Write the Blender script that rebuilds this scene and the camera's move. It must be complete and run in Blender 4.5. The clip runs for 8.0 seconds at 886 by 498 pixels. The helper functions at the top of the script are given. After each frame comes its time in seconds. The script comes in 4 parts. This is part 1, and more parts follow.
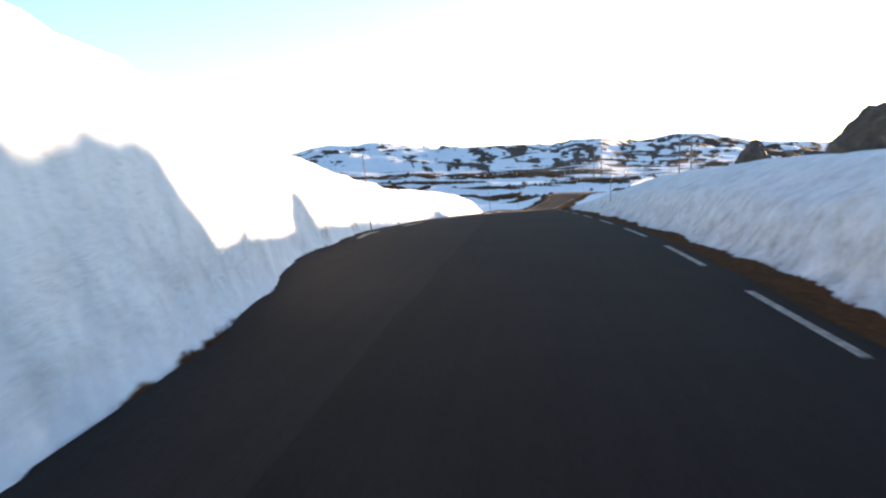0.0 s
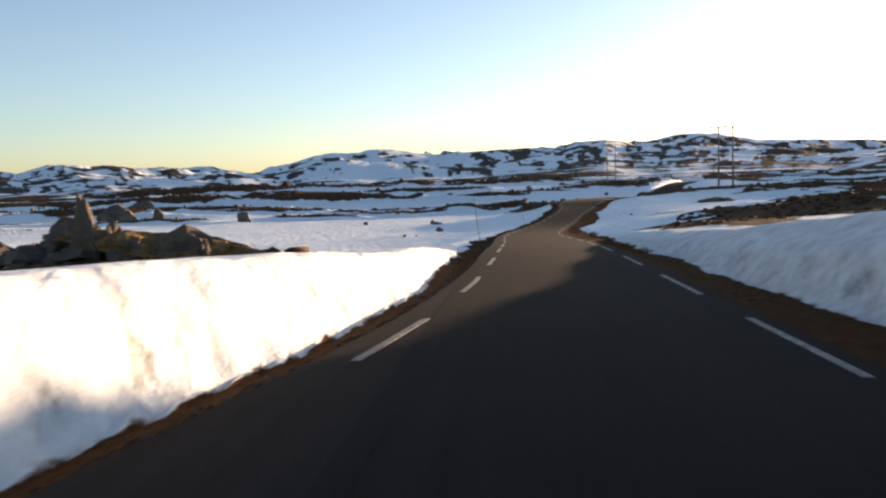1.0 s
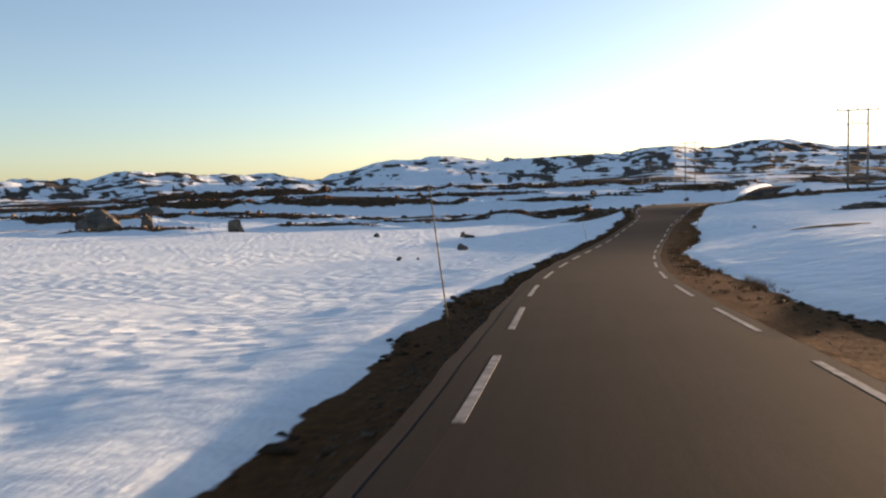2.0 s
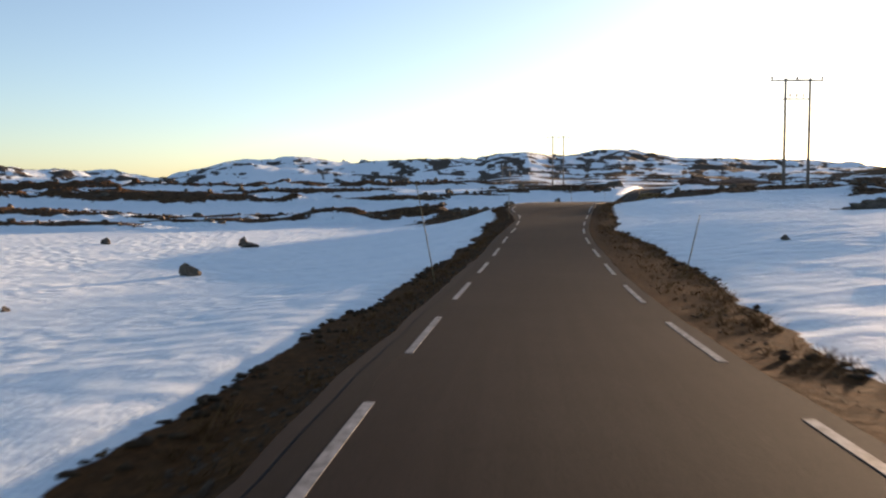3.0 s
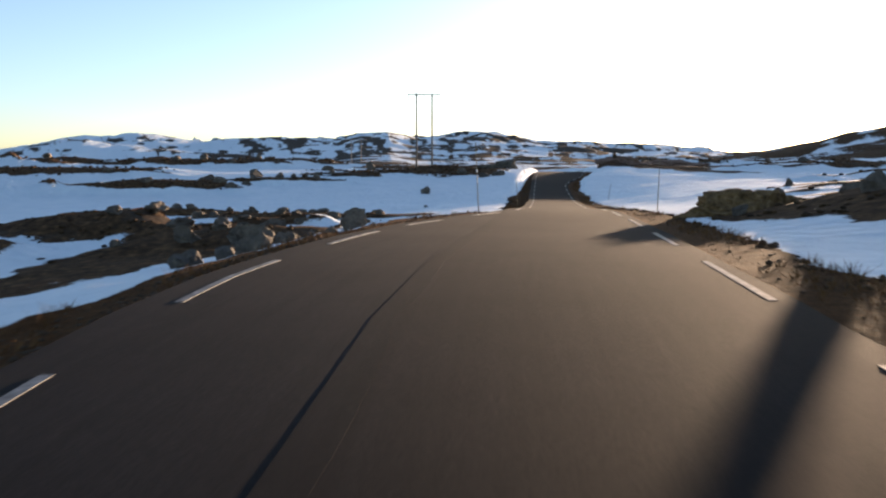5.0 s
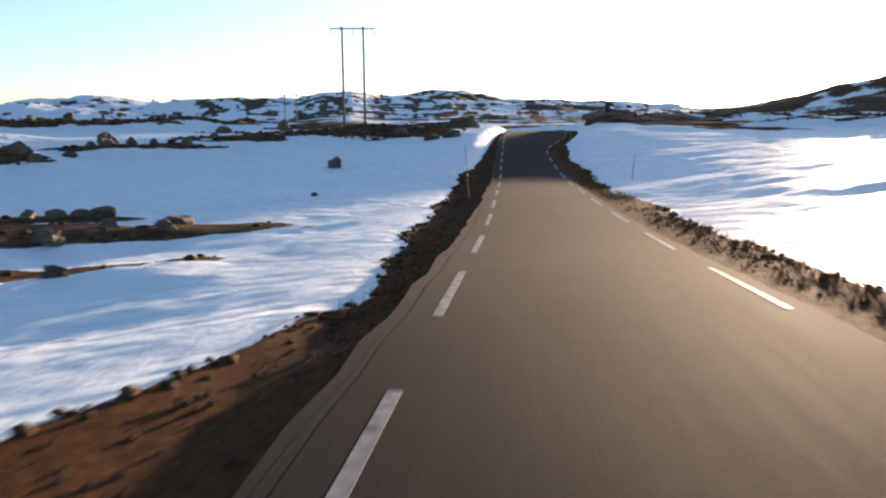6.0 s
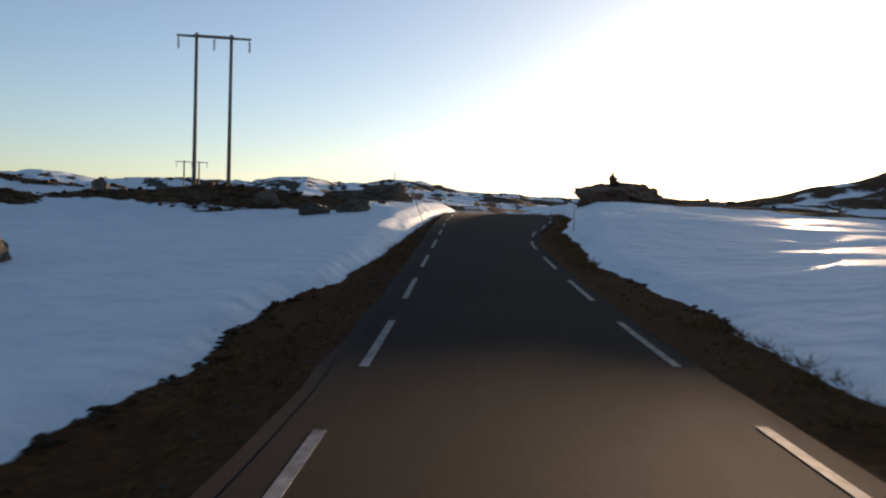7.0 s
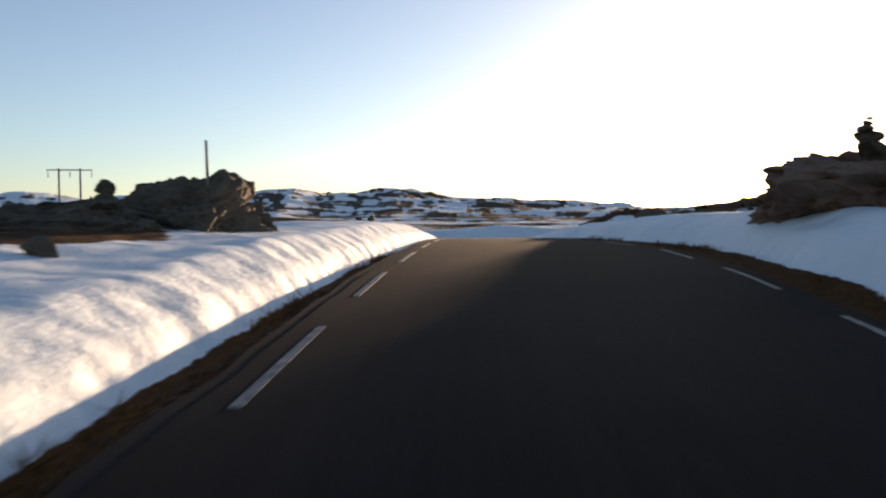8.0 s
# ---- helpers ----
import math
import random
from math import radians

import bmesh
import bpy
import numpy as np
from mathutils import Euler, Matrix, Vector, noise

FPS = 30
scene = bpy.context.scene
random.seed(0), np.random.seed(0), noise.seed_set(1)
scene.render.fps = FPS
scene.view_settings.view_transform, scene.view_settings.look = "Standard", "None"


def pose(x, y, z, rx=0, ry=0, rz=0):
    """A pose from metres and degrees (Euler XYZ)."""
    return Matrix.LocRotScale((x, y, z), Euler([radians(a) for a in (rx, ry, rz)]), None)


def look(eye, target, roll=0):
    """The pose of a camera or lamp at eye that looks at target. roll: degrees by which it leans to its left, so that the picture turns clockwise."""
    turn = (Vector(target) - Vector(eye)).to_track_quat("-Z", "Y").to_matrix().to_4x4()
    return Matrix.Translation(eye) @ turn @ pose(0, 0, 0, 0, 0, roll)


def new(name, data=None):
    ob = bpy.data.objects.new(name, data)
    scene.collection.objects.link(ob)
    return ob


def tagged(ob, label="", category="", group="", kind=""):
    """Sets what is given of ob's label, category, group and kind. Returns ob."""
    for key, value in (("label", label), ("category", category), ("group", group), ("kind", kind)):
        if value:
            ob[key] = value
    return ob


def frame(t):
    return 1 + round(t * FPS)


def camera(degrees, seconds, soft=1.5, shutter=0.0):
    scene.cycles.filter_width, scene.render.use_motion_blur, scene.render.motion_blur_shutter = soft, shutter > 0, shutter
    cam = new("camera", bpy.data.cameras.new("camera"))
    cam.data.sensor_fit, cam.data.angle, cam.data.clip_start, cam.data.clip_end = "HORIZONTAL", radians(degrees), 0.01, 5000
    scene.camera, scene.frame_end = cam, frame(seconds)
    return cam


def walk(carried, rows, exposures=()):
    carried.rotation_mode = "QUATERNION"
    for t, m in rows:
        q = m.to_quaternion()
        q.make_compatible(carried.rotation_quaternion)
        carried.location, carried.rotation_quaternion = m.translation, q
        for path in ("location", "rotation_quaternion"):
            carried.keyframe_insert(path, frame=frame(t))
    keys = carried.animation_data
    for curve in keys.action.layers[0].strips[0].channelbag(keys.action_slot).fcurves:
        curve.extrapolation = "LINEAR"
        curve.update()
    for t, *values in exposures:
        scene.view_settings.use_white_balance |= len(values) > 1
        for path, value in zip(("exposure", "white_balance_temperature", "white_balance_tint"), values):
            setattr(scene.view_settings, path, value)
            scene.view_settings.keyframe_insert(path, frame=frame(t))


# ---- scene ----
cam = camera(56.3, 8.0, soft=2.2, shutter=0.10)

# seconds, eye (x, y, z), yaw to the left, pitch, roll
PATH = [
    (0, -0.740, -2.468, 1.359, 8.49, -5.46, -0.74),
    (0.2, -1.145, 2.879, 1.392, 9.04, -4.47, 0.16),
    (0.5, -1.474, 10.792, 1.387, 8.42, -4.61, -0.05),
    (0.6, -1.559, 13.370, 1.360, 8.31, -4.49, -0.55),
    (0.8, -1.949, 18.998, 1.252, 8.57, -4.49, -0.03),
    (1, -2.395, 24.711, 1.104, 8.82, -5.07, -1.85),
    (1.2, -2.748, 29.952, 0.943, 10.34, -4.42, -1.12),
    (2.3, -4.345, 61.553, -0.513, 13.47, -4.39, -2.03),
    (2.5, -4.769, 67.650, -0.862, 13.23, -4.30, -1.74),
    (2.7, -5.122, 73.810, -1.194, 8.07, -4.56, -0.90),
    (2.8, -5.216, 76.807, -1.347, 4.40, -5.08, 0.00),
    (3, -5.258, 82.609, -1.627, 3.18, -4.40, -0.49),
    (3.2, -5.297, 88.112, -1.881, 2.48, -4.14, 0.25),
    (3.5, -5.165, 96.370, -2.201, 0.22, -5.87, 0.27),
    (3.7, -4.802, 102.416, -2.340, -0.94, -5.14, 0.08),
    (3.8, -4.598, 105.474, -2.383, -1.80, -4.85, 0.00),
    (4, -4.204, 111.547, -2.408, -3.73, -5.44, 1.77),
    (4.2, -3.768, 117.248, -2.362, -5.16, -5.60, 0.40),
    (5.3, -0.077, 143.161, -1.708, -7.25, -5.88, 0.53),
    (5.5, 1.087, 148.411, -1.696, -8.46, -7.26, 1.20),
    (5.7, 2.524, 153.979, -1.782, -8.50, -8.08, 0.77),
    (5.9, 4.026, 160.001, -1.889, -7.71, -8.47, -0.52),
    (6, 4.741, 163.228, -1.963, -8.45, -8.47, -0.59),
    (6.2, 6.212, 169.472, -2.188, -9.42, -8.71, -0.30),
    (6.3, 6.980, 172.611, -2.355, -8.97, -8.74, -1.02),
    (6.5, 8.566, 178.995, -2.678, -10.74, -7.84, 0.13),
    (6.7, 10.180, 185.399, -2.880, -10.65, -4.30, 0.64),
    (6.9, 11.763, 191.631, -3.020, -12.12, -1.83, 1.42),
    (7, 12.487, 194.408, -3.077, -11.51, -2.20, 1.80),
    (7.2, 14.205, 201.268, -3.145, -11.14, -2.64, 0.55),
    (7.4, 16.056, 208.801, -2.986, -11.46, -2.50, 0.69),
    (7.5, 16.926, 212.309, -2.858, -11.50, -3.31, -0.34),
    (7.6, 17.749, 215.703, -2.720, -11.54, -2.86, 0.15),
    (7.7, 18.550, 219.012, -2.560, -11.30, -1.85, 0.37),
    (7.8, 19.354, 222.301, -2.391, -11.02, -1.80, -1.74),
    (8, 20.991, 228.989, -2.082, -11.88, -1.74, -0.44),
]


def aim(x, y, z, yaw, pitch, roll):
    a, b = radians(yaw), radians(pitch)
    return look((x, y, z), (x - math.sin(a) * math.cos(b), y + math.cos(a) * math.cos(b), z + math.sin(b)), roll)


# seconds, stops, kelvin, tint
EXPOSURES = [(0.0, 2.75, 6700, 14), (0.6, 2.0, 7000, 15), (1.2, 1.9, 7100, 16), (2.3, 1.9, 7100, 16), (3.0, 1.95, 7000, 16), (4.2, 2.05, 6800, 15), (5.5, 2.0, 6400, 13), (6.0, 2.05, 6300, 13), (6.4, 1.95, 6200, 13), (7.0, 1.3, 6800, 15), (8.0, 1.5, 7000, 16)]
walk(cam, [(row[0], aim(*row[1:])) for row in PATH], EXPOSURES)

# ---- light: a low evening sun ahead to the right, and the clear sky ----
SUN_AZ, SUN_EL = 35.4, 3.45
world = bpy.data.worlds.new("evening_sky")
scene.world = world
world.use_nodes = True
wn, wl = world.node_tree.nodes, world.node_tree.links
sky = wn.new("ShaderNodeTexSky")
sky.sky_type = "NISHITA"
sky.sun_disc = False
sky.sun_elevation = radians(6.0)
sky.sun_rotation = radians(SUN_AZ)
sky.altitude = 900.0
sky.air_density, sky.dust_density, sky.ozone_density = 0.9, 1.1, 2.35
wn["Background"].inputs["Strength"].default_value = 0.075
pale = wn.new("ShaderNodeHueSaturation")
pale.inputs["Saturation"].default_value = 0.88
wl.new(sky.outputs["Color"], pale.inputs["Color"])
wl.new(pale.outputs["Color"], wn["Background"].inputs["Color"])
sun = new("sun", bpy.data.lights.new("sun", "SUN"))
sun.data.energy, sun.data.angle, sun.data.color = 4.0, radians(0.9), (1.0, 0.71, 0.46)
sun.matrix_world = look((math.sin(radians(SUN_AZ)) * 50, math.cos(radians(SUN_AZ)) * 50, 50 * math.tan(radians(SUN_EL))), (0, 0, 0))


# ---- materials ----
def material(name):
    m = bpy.data.materials.new(name)
    m.use_nodes = True
    return m, m.node_tree.nodes, m.node_tree.links, m.node_tree.nodes["Principled BSDF"]


def tex(n, l, scale, detail=5.0, rough=0.6, kind="Object", stretch=None):
    co = n.new("ShaderNodeTexCoord")
    t = n.new("ShaderNodeTexNoise")
    t.inputs["Scale"].default_value, t.inputs["Detail"].default_value, t.inputs["Roughness"].default_value = scale, detail, rough
    if stretch:
        mp = n.new("ShaderNodeMapping")
        mp.inputs["Scale"].default_value = stretch
        l.new(co.outputs[kind], mp.inputs["Vector"])
        l.new(mp.outputs["Vector"], t.inputs["Vector"])
    else:
        l.new(co.outputs[kind], t.inputs["Vector"])
    return t.outputs["Fac"]


def ramp(n, l, fac, stops):
    r = n.new("ShaderNodeValToRGB")
    e = r.color_ramp.elements
    while len(e) < len(stops):
        e.new(0.5)
    for q, (p, c) in zip(e, stops):
        q.position, q.color = p, (*c, 1) if len(c) == 3 else c
    l.new(fac, r.inputs["Fac"])
    return r.outputs["Color"]


def grey(v):
    return (v, v, v)


def mix(n, l, fac, a, b, mode="MIX"):
    m = n.new("ShaderNodeMix")
    m.data_type, m.blend_type = "RGBA", mode
    for k, v in ((0, fac), (6, a), (7, b)):
        if isinstance(v, (int, float)):
            m.inputs[k].default_value = v
        elif isinstance(v, tuple):
            m.inputs[k].default_value = (*v, 1)
        else:
            l.new(v, m.inputs[k])
    return m.outputs[2]


def calc(n, l, op, a, b):
    m = n.new("ShaderNodeMath")
    m.operation = op
    for k, v in ((0, a), (1, b)):
        if isinstance(v, (int, float)):
            m.inputs[k].default_value = v
        else:
            l.new(v, m.inputs[k])
    return m.outputs[0]


def attribute(n, name):
    a = n.new("ShaderNodeAttribute")
    a.attribute_name = name
    return a.outputs["Fac"]


def bump(n, l, p, height, strength, distance):
    b = n.new("ShaderNodeBump")
    b.inputs["Strength"].default_value, b.inputs["Distance"].default_value = strength, distance
    l.new(height, b.inputs["Height"])
    l.new(b.outputs["Normal"], p.inputs["Normal"])


def rock_colour(n, l):
    big = tex(n, l, 0.7, 6, 0.65)
    fine = tex(n, l, 9.0, 6, 0.7)
    base = ramp(n, l, big, [(0.25, (0.045, 0.037, 0.030)), (0.5, (0.115, 0.092, 0.070)), (0.75, (0.22, 0.175, 0.13))])
    return mix(n, l, 0.55, base, ramp(n, l, fine, [(0.3, grey(0.35)), (0.7, grey(1.3))]), "MULTIPLY"), fine


def make_ground():
    m, n, l, p = material("snow_and_rock")
    rock, fine = rock_colour(n, l)
    heath = ramp(n, l, tex(n, l, 2.3, 6, 0.7), [(0.3, (0.022, 0.015, 0.010)), (0.52, (0.085, 0.048, 0.025)), (0.78, (0.24, 0.135, 0.062))])
    bare = mix(n, l, calc(n, l, "MULTIPLY", attribute(n, "heath"), ramp(n, l, tex(n, l, 0.25, 4, 0.6), [(0.28, grey(0)), (0.42, grey(1))])), mix(n, l, 0.45, rock, (0.040, 0.034, 0.030)), heath)
    gravel = ramp(n, l, tex(n, l, 14.0, 6, 0.75), [(0.3, (0.014, 0.008, 0.005)), (0.55, (0.058, 0.030, 0.015)), (0.8, (0.14, 0.080, 0.042))])
    turf = ramp(n, l, tex(n, l, 8.0, 8, 0.8), [(0.3, (0.024, 0.011, 0.005)), (0.55, (0.092, 0.040, 0.014)), (0.8, (0.20, 0.095, 0.034))])
    verge_c = mix(n, l, ramp(n, l, tex(n, l, 0.9, 4, 0.6), [(0.26, grey(0)), (0.42, grey(1))]), gravel, turf)
    snow = ramp(n, l, tex(n, l, 0.55, 5, 0.6), [(0.3, (0.72, 0.81, 0.855)), (0.65, (0.81, 0.88, 0.91))])
    dirty = ramp(n, l, tex(n, l, 1.6, 6, 0.65, stretch=(1, 1, 1.6)), [(0.3, (0.21, 0.205, 0.20)), (0.7, (0.56, 0.57, 0.575))])
    dirt = calc(n, l, "MULTIPLY", attribute(n, "dirt"), ramp(n, l, tex(n, l, 3.0, 5, 0.7), [(0.3, grey(0.35)), (0.7, grey(1))]))
    marks = ramp(n, l, tex(n, l, 1.5, 6, 0.7, stretch=(1, 1, 0.55)), [(0.57, grey(0)), (0.65, grey(1))])
    marks = calc(n, l, "MULTIPLY", marks, attribute(n, "stain"))
    snow = mix(n, l, marks, mix(n, l, dirt, snow, dirty), (0.12, 0.095, 0.075))
    edge = tex(n, l, 1.1, 6, 0.7)
    far = tex(n, l, 0.09, 7, 0.7, stretch=(1.0, 0.35, 3.0))
    wob = calc(n, l, "ADD", calc(n, l, "MULTIPLY", calc(n, l, "SUBTRACT", edge, 0.5), 0.5), calc(n, l, "MULTIPLY", calc(n, l, "SUBTRACT", far, 0.5), 0.5))
    rm = ramp(n, l, calc(n, l, "ADD", attribute(n, "rock"), wob), [(0.47, grey(0)), (0.53, grey(1))])
    vm = ramp(n, l, calc(n, l, "ADD", attribute(n, "verge"), calc(n, l, "MULTIPLY", calc(n, l, "SUBTRACT", tex(n, l, 3.5, 5, 0.7), 0.5), 0.55)), [(0.46, grey(0)), (0.54, grey(1))])
    col = mix(n, l, vm, mix(n, l, rm, snow, bare), verge_c)
    l.new(col, p.inputs["Base Color"])
    dark = calc(n, l, "MAXIMUM", rm, vm)
    l.new(mix(n, l, dark, grey(0.62), grey(0.92)), p.inputs["Roughness"])
    l.new(mix(n, l, dark, grey(0.25), grey(0.03)), p.inputs["Specular IOR Level"])
    cups = n.new("ShaderNodeTexVoronoi")
    cups.feature, cups.inputs["Scale"].default_value = "SMOOTH_F1", 1.7
    l.new(n.new("ShaderNodeTexCoord").outputs["Object"], cups.inputs["Vector"])
    cupped = calc(n, l, "MULTIPLY", cups.outputs["Distance"], ramp(n, l, tex(n, l, 0.13, 4, 0.6), [(0.40, grey(0.15)), (0.58, grey(1.0))]))
    lumps = calc(n, l, "ADD", calc(n, l, "MULTIPLY", tex(n, l, 1.7, 6, 0.66), 1.0), calc(n, l, "MULTIPLY", tex(n, l, 11.0, 5, 0.65), 0.28))
    lumps = calc(n, l, "ADD", lumps, calc(n, l, "MULTIPLY", cupped, 2.5))
    rough = calc(n, l, "ADD", calc(n, l, "MULTIPLY", fine, 0.5), calc(n, l, "MULTIPLY", tex(n, l, 1.5, 6, 0.7), 1.2))
    bump(n, l, p, mix(n, l, dark, lumps, calc(n, l, "MULTIPLY", rough, 0.9)), 0.38, 0.32)
    return m


def make_asphalt(name, tone, warm):
    m, n, l, p = material(name)
    grain = tex(n, l, 42.0, 5, 0.75)
    patch = tex(n, l, 0.35, 5, 0.6)
    streak = tex(n, l, 0.6, 4, 0.6, kind="UV", stretch=(9.0, 0.25, 1.0))
    c = ramp(n, l, grain, [(0.3, (tone * 0.55, tone * 0.55, tone * 0.56)), (0.6, (tone * warm, tone, tone * 0.95)), (0.85, (tone * 1.9, tone * 1.8, tone * 1.7))])
    c = mix(n, l, 0.5, c, ramp(n, l, patch, [(0.3, grey(0.65)), (0.7, grey(1.2))]), "MULTIPLY")
    c = mix(n, l, 0.5, c, ramp(n, l, streak, [(0.35, grey(0.7)), (0.65, grey(1.15))]), "MULTIPLY")
    l.new(c, p.inputs["Base Color"])
    l.new(mix(n, l, streak, grey(0.84), grey(0.94)), p.inputs["Roughness"])
    p.inputs["Specular IOR Level"].default_value = 0.042
    bump(n, l, p, grain, 0.3, 0.012)
    return m


def make_plain(name, stops, scale, rough, bumps=0.3, dist=0.01, metal=0.0, stretch=None):
    m, n, l, p = material(name)
    f = tex(n, l, scale, 6, 0.65, stretch=stretch)
    g = tex(n, l, scale * 6, 4, 0.6)
    l.new(mix(n, l, 0.4, ramp(n, l, f, stops), ramp(n, l, g, [(0.3, grey(0.7)), (0.7, grey(1.2))]), "MULTIPLY"), p.inputs["Base Color"])
    p.inputs["Roughness"].default_value, p.inputs["Metallic"].default_value = rough, metal
    p.inputs["Specular IOR Level"].default_value = 0.12 if rough > 0.6 else 0.5
    bump(n, l, p, f, bumps, dist)
    return m


def make_rock(name, tint=None):
    m, n, l, p = material(name)
    c, fine = rock_colour(n, l)
    info = n.new("ShaderNodeObjectInfo")
    c = mix(n, l, 0.6, c, ramp(n, l, info.outputs["Random"], [(0.0, grey(0.7)), (1.0, (1.5, 1.4, 1.25))]), "MULTIPLY")
    lichen = ramp(n, l, tex(n, l, 3.1, 5, 0.7), [(0.56, grey(0)), (0.66, grey(1))])
    c = mix(n, l, calc(n, l, "MULTIPLY", lichen, 0.5), c, (0.20, 0.17, 0.11))
    if tint:
        c = mix(n, l, 0.6, c, tint)
    l.new(c, p.inputs["Base Color"])
    p.inputs["Roughness"].default_value = 0.9
    bump(n, l, p, calc(n, l, "ADD", fine, calc(n, l, "MULTIPLY", tex(n, l, 2.0, 6, 0.7), 1.5)), 0.7, 0.12)
    return m


GROUND = make_ground()
ASPHALT = make_asphalt("asphalt", 0.020, 1.22)
ASPHALT_OLD = make_asphalt("worn_asphalt", 0.026, 1.15)
TAR = make_asphalt("tar_joint", 0.019, 1.1)
TURF = make_plain("dry_turf", [(0.3, (0.06, 0.035, 0.016)), (0.55, (0.22, 0.135, 0.06)), (0.75, (0.36, 0.24, 0.12))], 4.0, 0.95, 0.9, 0.10)
PAINT = make_plain("road_paint", [(0.32, (0.08, 0.078, 0.074)), (0.5, (0.22, 0.215, 0.205)), (0.72, (0.40, 0.39, 0.37))], 9.0, 0.7, 0.3, 0.004)
ROCK = make_rock("lichen_rock")
RUST_ROCK = make_rock("rust_rock", (0.26, 0.135, 0.085))
WOOD = make_plain("weathered_wood", [(0.3, (0.14, 0.115, 0.095)), (0.7, (0.34, 0.30, 0.265))], 3.0, 0.85, 0.4, 0.01, stretch=(6, 6, 0.4))
PORCELAIN = make_plain("brown_porcelain", [(0.3, (0.06, 0.035, 0.025)), (0.7, (0.10, 0.06, 0.04))], 5.0, 0.25)
STEEL = make_plain("galvanised_steel", [(0.3, grey(0.30)), (0.7, grey(0.45))], 8.0, 0.5, metal=0.9)
BAMBOO = make_plain("snow_stake_wood", [(0.3, (0.16, 0.11, 0.06)), (0.7, (0.32, 0.24, 0.14))], 6.0, 0.7, stretch=(4, 4, 0.5))
REFLECT = make_plain("white_reflector", [(0.3, grey(0.75)), (0.7, grey(0.85))], 8.0, 0.35)
GRASS = make_plain("dry_grass", [(0.3, (0.075, 0.034, 0.012)), (0.5, (0.14, 0.068, 0.025)), (0.75, (0.26, 0.14, 0.055))], 1.3, 0.85)
HEATHER = make_plain("heather", [(0.3, (0.018, 0.012, 0.008)), (0.52, (0.060, 0.036, 0.019)), (0.78, (0.16, 0.095, 0.045))], 2.2, 0.95, 0.8, 0.05)
STONE = make_plain("loose_stone", [(0.3, (0.036, 0.025, 0.017)), (0.5, (0.080, 0.054, 0.036)), (0.78, (0.15, 0.11, 0.08))], 6.0, 0.9, 0.4, 0.01)


# ---- shape of the land ----
def table(s, pairs):
    a = np.array(pairs, float)
    return np.interp(s, a[:, 0], a[:, 1])


def lattice(ix, iy, seed):
    h = (ix * 374761393 + iy * 668265263 + seed * 1442695041) & 0xFFFFFFFF
    h = ((h ^ (h >> 13)) * 1274126177) & 0xFFFFFFFF
    return ((h ^ (h >> 16)) & 0xFFFF) / 65535.0


def vnoise(x, y, seed=0):
    ix, iy = np.floor(x).astype(np.int64), np.floor(y).astype(np.int64)
    fx, fy = x - ix, y - iy
    fx, fy = fx * fx * (3 - 2 * fx), fy * fy * (3 - 2 * fy)
    a, b = lattice(ix, iy, seed), lattice(ix + 1, iy, seed)
    c, e = lattice(ix, iy + 1, seed), lattice(ix + 1, iy + 1, seed)
    return (a * (1 - fx) + b * fx) * (1 - fy) + (c * (1 - fx) + e * fx) * fy


def fbm(x, y, octaves=5, seed=0, gain=0.5):
    total, amp, norm = 0.0, 1.0, 0.0
    for o in range(octaves):
        total = total + amp * vnoise(x * 2**o + 17.3 * o, y * 2**o - 9.1 * o, seed + o)
        norm += amp
        amp *= gain
    return total / norm


def smooth(a, b, v):
    t = np.clip((v - a) / (b - a), 0, 1)
    return t * t * (3 - 2 * t)


# the road's line: bend (per 100 m) and height every 12 m
KNOTS = np.arange(-12.0, 345.0, 12.0)
BEND = [-0.926, -0.969, 0.45, -0.051, -0.055, -0.081, 0.405, -0.779, -0.307, -0.376, 0.129, -0.703, 0.022, -1.025, 0.353, -0.209, 0.168, -0.044, 0.117, -0.13, 0.127, -0.406, 0.099, 0.083, 0.07, 0.06, 0.053, 0.048, 0.044, 0.042]
LEVEL = [-0.151, 0.0, 0.002, -0.248, -0.639, -1.108, -1.79, -2.465, -3.06, -3.562, -3.779, -3.706, -3.488, -3.073, -3.181, -3.457, -4.042, -4.368, -4.517, -4.182, -3.62, -3.12, -2.626, -2.179, -1.748, -1.329, -0.921, -0.521, -0.126, 0.267]
S0, S1 = -60, 400
RS = np.arange(S0, S1 + 1.0)
bend = np.interp(RS, KNOTS, BEND) / 100
bend[RS < -12] = 0.0
HEAD = np.concatenate([[0.0], np.cumsum((bend[1:] + bend[:-1]) / 2)])
HEAD = HEAD - HEAD[-S0] + 0.0776
RX = np.concatenate([[0.0], np.cumsum(-np.sin((HEAD[1:] + HEAD[:-1]) / 2))])
RY = np.concatenate([[0.0], np.cumsum(np.cos((HEAD[1:] + HEAD[:-1]) / 2))])
RX, RY = RX - RX[-S0], RY - RY[-S0]


def road_z(s):
    v = np.array(LEVEL)
    s = np.asarray(s, float)
    c = np.clip(s, -12, 245)
    u = (c + 12) / 12
    i = np.clip(u.astype(int), 1, len(v) - 3)
    f = u - i
    a, b, e, g = v[i - 1], v[i], v[i + 1], v[i + 2]
    z = 0.5 * (2 * b + (e - a) * f + (2 * a - 5 * b + 4 * e - g) * f * f + (3 * b - a - 3 * e + g) * f**3)
    z = np.where(u < 1, v[0] + (v[1] - v[0]) * u, z)
    over = np.clip(s - 245, 0, None)
    return z + 0.034 * over - 0.0011 * over**2 * (over < 60) - (over >= 60) * (0.0011 * 3600 + 0.098 * (over - 60))


